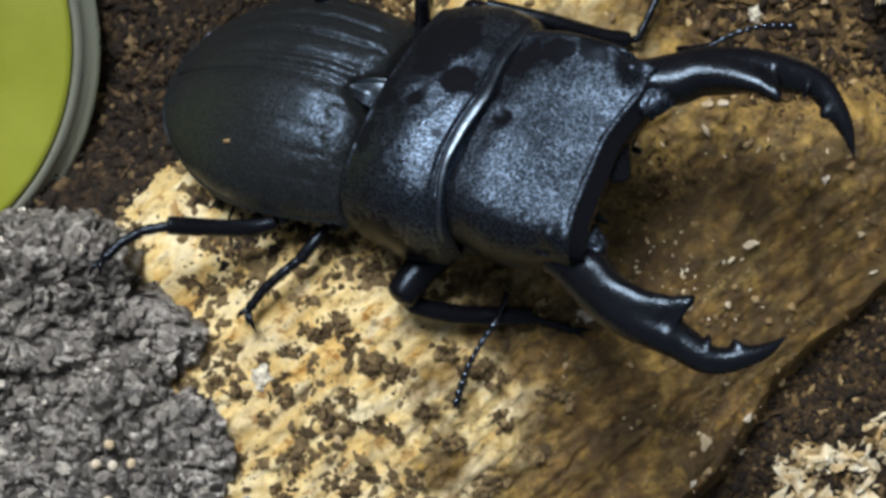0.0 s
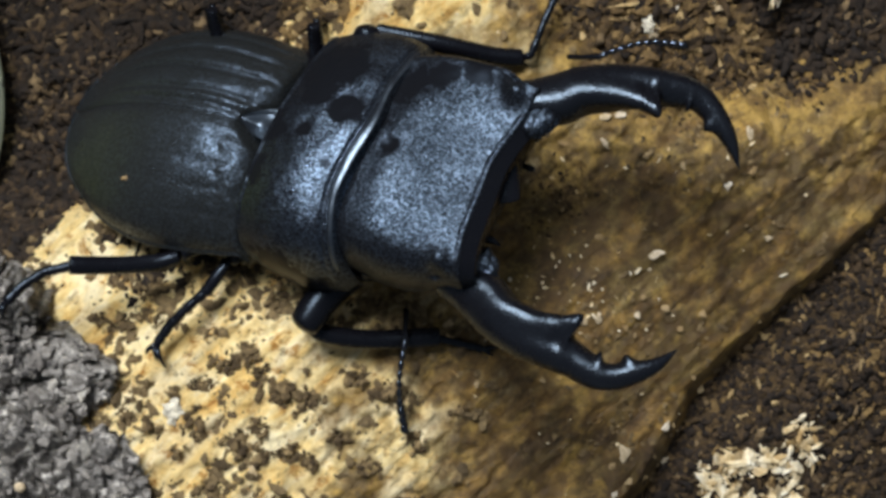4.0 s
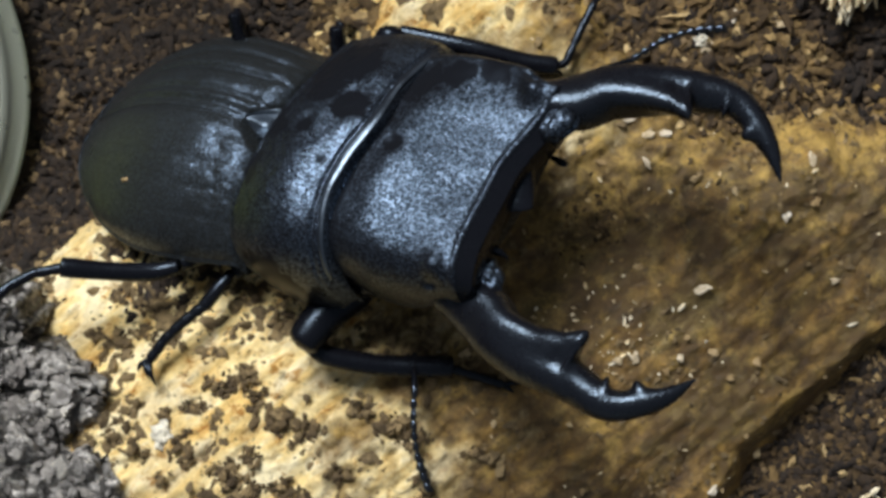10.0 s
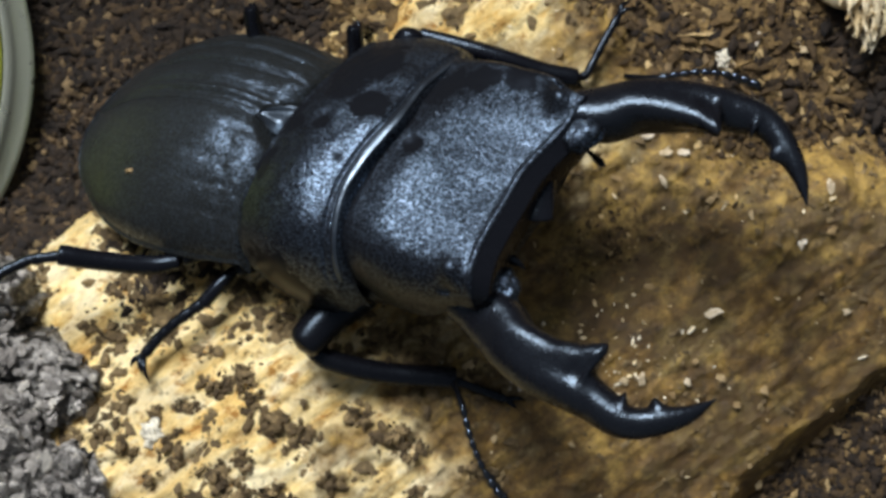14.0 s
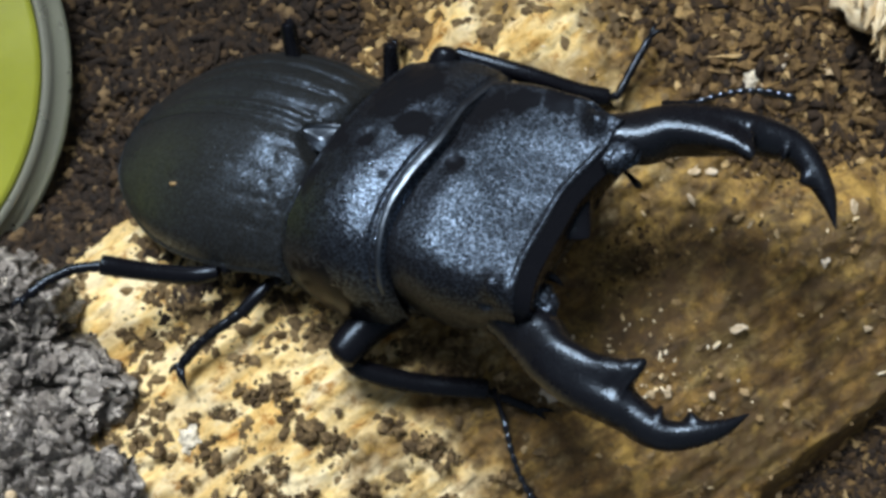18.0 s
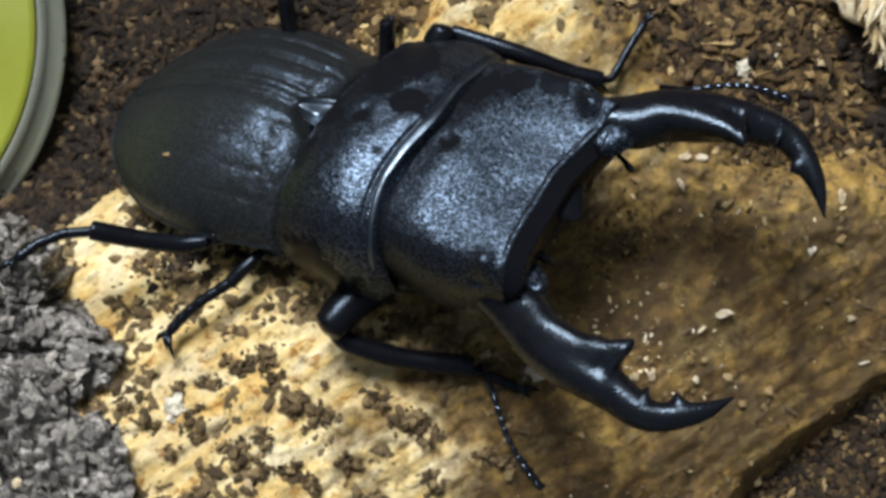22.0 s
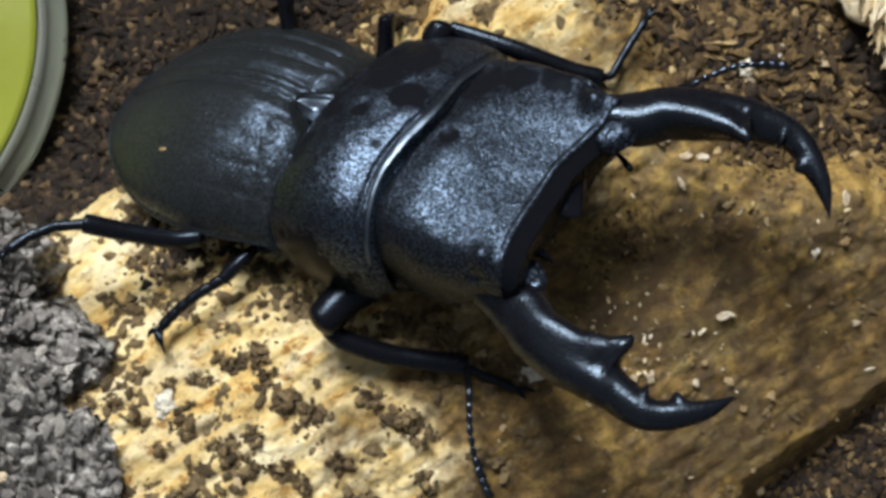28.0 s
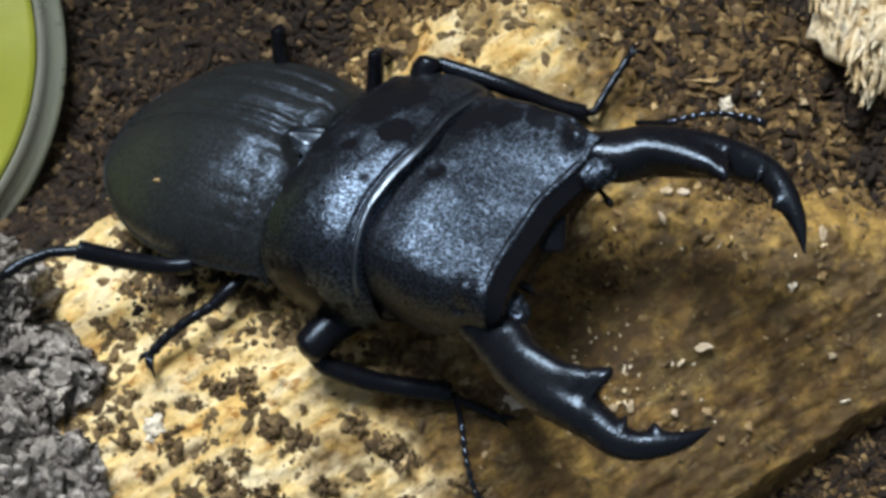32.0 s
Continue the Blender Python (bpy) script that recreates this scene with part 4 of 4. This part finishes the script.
for _x, _y, _r in CLUMPS + MORE:
    build_clump(_x, _y, _r * 0.8, _rng)
    for _k in range(4):
        _a, _d = _rng.uniform(0, 6.28), _rng.uniform(0.35, 1.0) * _r
        build_clump(_x + _d * math.cos(_a), _y + _d * math.sin(_a), _rng.choice((0.15, 0.25, 0.35, 0.5)) * _r, _rng)

# pale wood flakes: place, length, width
FLAKES = [(26.1, -3.1, 1.35, 0.5), (27.2, -9.8, 0.6, 0.5), (29.0, -12.6, 0.5, 0.45), (6.2, -10.1, 1.7, 1.1), (28.2, 22.7, 1.1, 0.8), (21.5, 13.4, 0.7, 0.6), (23.2, 13.4, 0.8, 0.5), (19.6, -0.4, 0.5, 0.4),
          (31.6, 25.7, 1.0, 0.4), (32.0, -11.2, 0.7, 0.5), (40.7, -3.0, 0.6, 0.5), (36.8, 24.9, 1.3, 0.9), (1.3, -8.3, 0.7, 0.5), (19.6, 15.2, 1.2, 0.6), (16.5, 10.6, 0.8, 0.4), (21.1, 10.3, 0.8, 0.3)]
FLAKES2 = [(18.8, -9.8, 0.7, 0.6), (23.7, -10.1, 0.6, 0.4), (35.4, 4.0, 0.6, 0.5), (38.7, 5.4, 0.7, 0.5), (38.4, 10.0, 0.9, 0.5), (36.6, 12.0, 0.5, 0.4), (11.7, -16.4, 0.4, 0.35), (3.9, -15.7, 0.5, 0.4),
           (17.0, -9.9, 0.6, 0.5), (22.1, -11.5, 0.5, 0.4), (21.3, -27.1, 1.1, 0.8), (27.2, -30.1, 0.8, 0.6), (19.8, -28.5, 0.6, 0.4), (21.6, -30.7, 0.6, 0.4), (26.9, -24.6, 0.7, 0.5), (32.5, -21.7, 0.8, 0.6),
           (19.7, -32.0, 0.5, 0.4), (-22.4, -22.6, 0.8, 0.5), (24.5, -8.0, 0.5, 0.3), (30.0, 7.0, 0.6, 0.4), (26.0, 8.5, 0.7, 0.4), (33.0, 18.0, 0.7, 0.5)]


def build_flake(x, y, a, b, rng):
    tilt = rng.uniform(0, 6.28)
    n = 11
    rim = [0.85 * (1 + rng.uniform(-0.42, 0.42)) for _ in range(n)]
    v = []
    for h, k in ((-0.10, 0.9), (0.10, 1.0), (0.2, 0.72)):
        v += [(a * k * rim[i] * math.cos(6.283 * i / n), b * k * rim[i] * math.sin(6.283 * i / n), h + rng.uniform(-0.05, 0.05)) for i in range(n)]
    f = [(r * n + i, r * n + (i + 1) % n, (r + 1) * n + (i + 1) % n, (r + 1) * n + i) for r in range(2) for i in range(n)]
    f += [tuple(range(2 * n, 3 * n)), tuple(reversed(range(n)))]
    ob = mesh_object("wood_flake", v, f, FLAKE, smooth=False)
    ob.matrix_world = Matrix.Translation(w(x, y, surface(x, y) + 0.15)) @ Euler((rng.uniform(-0.25, 0.25), rng.uniform(-0.25, 0.25), tilt if a < 1.2 else 0.1)).to_matrix().to_4x4()
    tagged(ob, "small pale wood flake lying on the damp wood", "wood flake", group="pale wood flakes")


for _c in FLAKES + FLAKES2:
    build_flake(*_c, _rng)


def build_splinters(name, x, y, z, length, wide, high, turn, count, label, rng, lean=0.5):
    """A torn bundle of pale fibres on a lumpy core."""
    core = sheet(40, 24, lambda a, b: tuple(c * (1 + 0.5 * fbm(math.cos(6.283 * a) * 2 + x, math.sin(6.283 * a) * 2, b * 4, 4)) for c in (0.5 * length * math.sin(math.pi * b) * math.cos(6.283 * a), 0.46 * wide * math.sin(math.pi * b) * math.sin(6.283 * a), 0.5 * high * math.cos(math.pi * b))))
    pieces = [core]
    for _ in range(count):
        px, py = rng.uniform(-0.5, 0.5) * length, rng.uniform(-0.5, 0.5) * wide
        pz = high * 0.62 * math.sqrt(max(0.0, 1 - (2 * py / wide) ** 2)) * rng.uniform(0.5, 1.0)
        pz -= 0.1 * high
        ln, th = rng.uniform(1.0, 3.4) * (0.6 + 0.03 * length), rng.uniform(0.12, 0.36)
        a = rng.gauss(-2.1, lean)
        d = Vector((math.cos(a), math.sin(a), rng.uniform(-0.5, 0.35))).normalized() * ln
        p = Vector((px, py, pz))
        pieces.append(sweep([p - d * 0.5, p + Vector((0, 0, 0.1)), p + d * 0.5], [(th * 0.7, th * 0.4), (th, th * 0.6), (th * 0.3, th * 0.2)], 5, 2))
    ob = new(name)
    ob.matrix_world = Matrix.Translation(w(x, y, z)) @ pose(0, 0, 0, 0, 0, turn)
    tagged(ob, label, "splintered wood")
    mesh_object("core", *core, SPLINTER, ob)
    tagged(mesh_object("fibre_mat", *join(*pieces[1:]), SPLINTER, ob, smooth=False), "loose mat of frayed cream fibres", kind="stuff")


def build_pale_lump(x, y, r):
    # a cream mouldy lump with a knobby skin
    def fn(a, b):
        ang, up = 2 * math.pi * a, math.pi * b
        p = Vector((math.sin(up) * math.cos(ang), math.sin(up) * math.sin(ang), math.cos(up)))
        k = r * (1 + 0.9 * fbm(p.x * 2.2, p.y * 2.2, p.z * 2.2 + 4, 4))
        return (2.0 * k * p.x, 2.7 * k * p.y, 1.1 * k * p.z + 0.2)

    ob = mesh_object("pale_lump", *sheet(30, 18, fn), make_crumb("cream_mould", (0, (0.80, 0.74, 0.58)), (1, (0.84, 0.78, 0.62))))
    ob.matrix_world = Matrix.Translation(w(x, y, surface(x, y) + 0.2))
    tagged(ob, "cream coloured crumbly lump on the wood", "wood crumb")


build_pale_lump(-30.6, -15.7, 0.5)
build_pale_lump(27.7, 23.2, 0.32)
build_splinters("splintered_wood", 45.8, 35.0, surface(46, 34) + 1.6, 17, 15, 7, 28, 520, "pale torn wood chunk with frayed fibres lying on soil", _rng, 0.3)
def build_shreds():
    # frayed strips strewn on the soil, too fine to pick apart
    chips = []
    for x, y, ln, t in ((33.5, -33.5, 6, 40), (38.5, -31.5, 5, 15), (42, -35, 7, 60), (36, -37, 6, -20), (45, -29.5, 4, 80), (35.5, -31.0, 3, 10), (40, -38, 5, 30)):
        for _ in range(44):
            px, py = x + _rng.uniform(-0.5, 0.5) * ln * math.cos(radians(t)) + _rng.gauss(0, 0.9), y + _rng.uniform(-0.5, 0.5) * ln * math.sin(radians(t)) + _rng.gauss(0, 0.9)
            k = _rng.choice((0.25, 0.35, 0.5, 0.8))
            chips.append(lump(_rng, px, py, surface(px, py) - 20 + _rng.uniform(0.0, 0.7), k * _rng.uniform(1.2, 2.6), k * _rng.uniform(0.5, 1.0), k * _rng.uniform(0.2, 0.4), 0.7, 0.5))
    tagged(crumbs_object("wood_shreds", chips, SPLINTER), "frayed pale wood shreds lying on dark soil", "wood shreds", kind="stuff")


build_shreds()


def build_bits():
    # tiny pale bits strewn before the head and over the soil
    rng, bits = random.Random(33), []
    while len(bits) < 200:
        if rng.random() < 0.35:
            x, y = rng.gauss(17, 3.5), rng.gauss(-7, 3.5)
        else:
            x, y = rng.uniform(-5, 48), rng.uniform(-42, 36)
        s = rng.choice((0.08, 0.1, 0.13, 0.18, 0.26))
        bits.append(lump(rng, x, y, surface(x, y) - 20 + s * 0.4, s * rng.uniform(1.0, 2.4), s * rng.uniform(0.6, 1.0), s * 0.5, 0.8, 0.45))
    tagged(crumbs_object("wood_bits", bits, SPLINTER), "tiny pale wood bits strewn on wood and soil", "wood bits", kind="stuff")


build_bits()


def drop(plates, x, y):
    """The highest point of the plates over a place, in plan units, or None."""
    best = None
    for ob in plates:
        m = ob.matrix_world.inverted()
        hit, place, _n, _i = ob.ray_cast(m @ w(x, y, 80), m.to_3x3() @ Vector((0, 0, -1)))
        if hit:
            z = (ob.matrix_world @ place).z / U + 20
            best = z if best is None else max(best, z)
    return best


def build_pellets():
    # pale droppings caught in a dent of the bark
    for x, y in ((-46.9, -20.3), (-48.7, -22.7), (-46.9, -23.0), (-45.0, -23.1), (-47.9, -27.2)):
        z = drop(PLATES, x, y) or surface(x, y)
        ob = mesh_object("pellet", *sweep([(-0.5, 0, 0), (-0.2, 0, 0.1), (0.3, 0, 0.1), (0.6, 0, 0)], [0.25, 0.55, 0.5, 0.2], 10, 4), FLAKE)
        ob.matrix_world = Matrix.Translation(w(x, y, z + 0.3)) @ pose(0, 0, 0, 0, 0, _rng.uniform(0, 180))
        tagged(ob, "tiny cream pellet lying on grey bark", "pellet", group="pellets on the bark")


def build_scales():
    # small loose scales all over the bark
    rng, lumps = random.Random(21), []
    while len(lumps) < 1100:
        x, y = rng.uniform(-66, -28), rng.uniform(-46, 8)
        z = drop(PLATES, x, y)
        if z is None or z < surface(x, y):
            continue
        s = rng.choice((0.12, 0.18, 0.25, 0.35, 0.5, 0.7, 0.9))
        p = Vector((-60, -14, 30))
        lumps.append(lump(rng, x - p.x, y - p.y, z - p.z + 0.05 * s, s * rng.uniform(0.8, 1.6), s * rng.uniform(0.6, 1.0), s * rng.uniform(0.15, 0.3), 0.5, 0.45))
    ob = crumbs_object("bark_scale", lumps, CHIP)
    ob.parent = BARK_THING
    tagged(ob, "small grey and brown bark scales", kind="stuff")


build_scales()
build_pellets()

# ---- the box round the place ----
WALL = material("box_plastic", (0.10, 0.10, 0.10), 0.5)


def build_box():
    a, b, h, t = 148, 118, 90, 3
    for k, (x, y, sx, sy) in enumerate(((-a, 0, t, b + t), (a, 0, t, b + t), (0, -b, a - t, t), (0, b, a - t, t))):
        v = [(x + i * sx, y + j * sy, q) for q in (-20, h) for i, j in ((-1, -1), (1, -1), (1, 1), (-1, 1))]
        f = [(3, 2, 1, 0), (4, 5, 6, 7), (0, 1, 5, 4), (1, 2, 6, 5), (2, 3, 7, 6), (3, 0, 4, 7)]
        tagged(mesh_object(("wall_west", "wall_east", "wall_south", "wall_north")[k], v, f, WALL, smooth=False), "dark plain side of the rearing box", "wall", kind="structure")


build_box()

# ---- motion ----
# small shifts and turns of the body over its standing legs, in the beetle's own axes
SWAY = [
    (0, 0.36, 0.24, 0.97, 0.27, -0.06, 0.65),
    (1, 0.41, 0.26, 0.85, 0.06, 0.31, 0.75),
    (2, 0.21, 0.37, 0.66, 0.04, 0.61, 1.01),
    (3, 0.17, 0.41, 0.46, 0.06, 0.56, 1.09),
    (3.5, 0.07, 0.31, 0.42, 0.13, 0.56, 0.76),
    (5.5, -0.14, 0.12, 0.37, 0.63, 0.71, 0.44),
    (6, -0.14, 0.20, 0.29, 0.84, 0.79, 0.60),
    (7, -0.26, 0.38, 0.18, 1.18, 0.84, 0.87),
    (8, -0.25, 0.17, 0.14, 1.04, 0.72, 0.32),
    (9, -0.20, 0.14, 0.15, 0.73, 0.42, 0.13),
    (10, -0.22, -0.02, 0.47, 0.86, 0.65, -0.22),
    (11, -0.08, -0.20, 0.63, 0.81, 0.65, -0.28),
    (12, 0.03, -0.21, 0.72, 0.65, 1.12, -0.05),
    (13, 0.10, -0.18, 0.62, 0.49, 1.11, -0.01),
    (14, 0.06, -0.16, 0.51, 0.33, 1.15, 0.18),
    (14.5, 0.18, -0.09, 0.43, 0.15, 1.45, 0.29),
    (16.5, -0.03, -0.11, 0.02, -0.39, 1.41, 0.45),
    (17, -0.04, -0.07, -0.17, -0.55, 1.48, 0.53),
    (18, -0.14, 0.08, -0.33, -0.79, 1.35, 0.69),
    (19, -0.23, -0.07, -0.43, -0.69, 1.13, 0.51),
    (20, -0.09, -0.05, -0.47, -0.67, 0.98, 0.49),
    (21, -0.07, -0.08, -0.51, -0.60, 1.31, 0.57),
    (22, -0.07, -0.05, -0.54, -0.49, 1.52, 0.66),
    (23, -0.04, -0.07, -0.65, -0.64, 1.73, 0.73),
    (24, -0.02, -0.01, -0.78, -0.73, 1.65, 0.76),
    (25, -0.07, -0.07, -0.70, -0.90, 1.79, 0.76),
    (25.5, 0.08, -0.07, -0.70, -1.08, 1.87, 0.92),
    (27.5, 0.35, -0.18, -0.54, -0.72, 2.25, 0.64),
    (28, 0.41, -0.19, -0.50, -0.60, 2.32, 0.68),
    (29, 0.40, -0.22, -0.50, -0.39, 2.49, 0.52),
    (30, 0.39, -0.19, -0.56, -0.32, 2.63, 0.62),
    (31, 0.47, -0.15, -0.62, -0.56, 2.64, 0.85),
    (32, 0.52, -0.23, -0.64, -0.54, 2.63, 0.93),
]
# the beetle's right antenna: seconds, elbow, heading in the plan
FEEL = [(0, -4.4, -9.6, -116), (1, -4.3, -9.6, -113), (3, -4.0, -9.2, -98), (6, -4.1, -9.5, -93), (9, -4.2, -11.0, -89), (11, -3.2, -11.6, -79), (13, -0.3, -11.8, -65), (18, 1.7, -12.6, -66), (21, 1.9, -12.1, -61), (24, 2.5, -12.7, -60), (25, 1.4, -12.6, -69), (25.5, 0.6, -12.4, -75), (27.5, 0.1, -12.1, -78), (28, 0.2, -12.0, -76), (29, 0.4, -12.2, -63), (30, 0.6, -12.5, -59), (32, 1.3, -12.7, -69)]
FEEL_LEFT = [(0, 20.8, 19.9, 10), (3, 20.6, 20.4, 3), (6, 20.5, 19.8, 1), (9, 20.0, 20.3, 10), (11, 19.5, 21.0, 19), (13, 19.9, 20.6, -4), (18, 21.0, 20.2, 4), (24, 21.5, 19.9, -5), (28, 21.1, 20.2, 15), (30, 20.7, 20.2, 2), (32, 20.8, 20.1, 4)]
PALP_ROWS = [(0, 29, 4, -8, 0), (9, 29, 4, -8, 0), (11, 30.6, 7.4, -7.4, -20), (13, 31.2, 7.6, -7.4, -24), (19, 31.9, 7.6, -7.4, -26), (23, 32.1, 7.3, -7.4, -28), (28, 32.4, 7.0, -7.4, -29), (32, 32.5, 6.9, -7.4, -29)]


def motions():
    pivot = Matrix.Translation(Vector((12, 0, -6)) * U)
    rows = [(t, pivot @ pose(x * U, y * U, z * U, rx, ry, rz) @ pivot.inverted()) for t, x, y, z, rx, ry, rz in SWAY]
    for piece in BODY:
        walk(piece, rows)
    to_beetle = BEETLE.matrix_world.inverted()
    walk(FEELERS[0], [(t, to_beetle @ Matrix.Translation(w(x, y, 44.5)) @ pose(0, 0, 0, 0, 6, turn)) for t, x, y, turn in FEEL])
    walk(FEELERS[1], [(t, to_beetle @ Matrix.Translation(w(x, y, 42)) @ pose(0, 0, 0, 0, 4, turn)) for t, x, y, turn in FEEL_LEFT])
    walk(PALP, [(t, pose(x * U, y * U, z * U, 0, 0, turn)) for t, x, y, z, turn in PALP_ROWS])


motions()
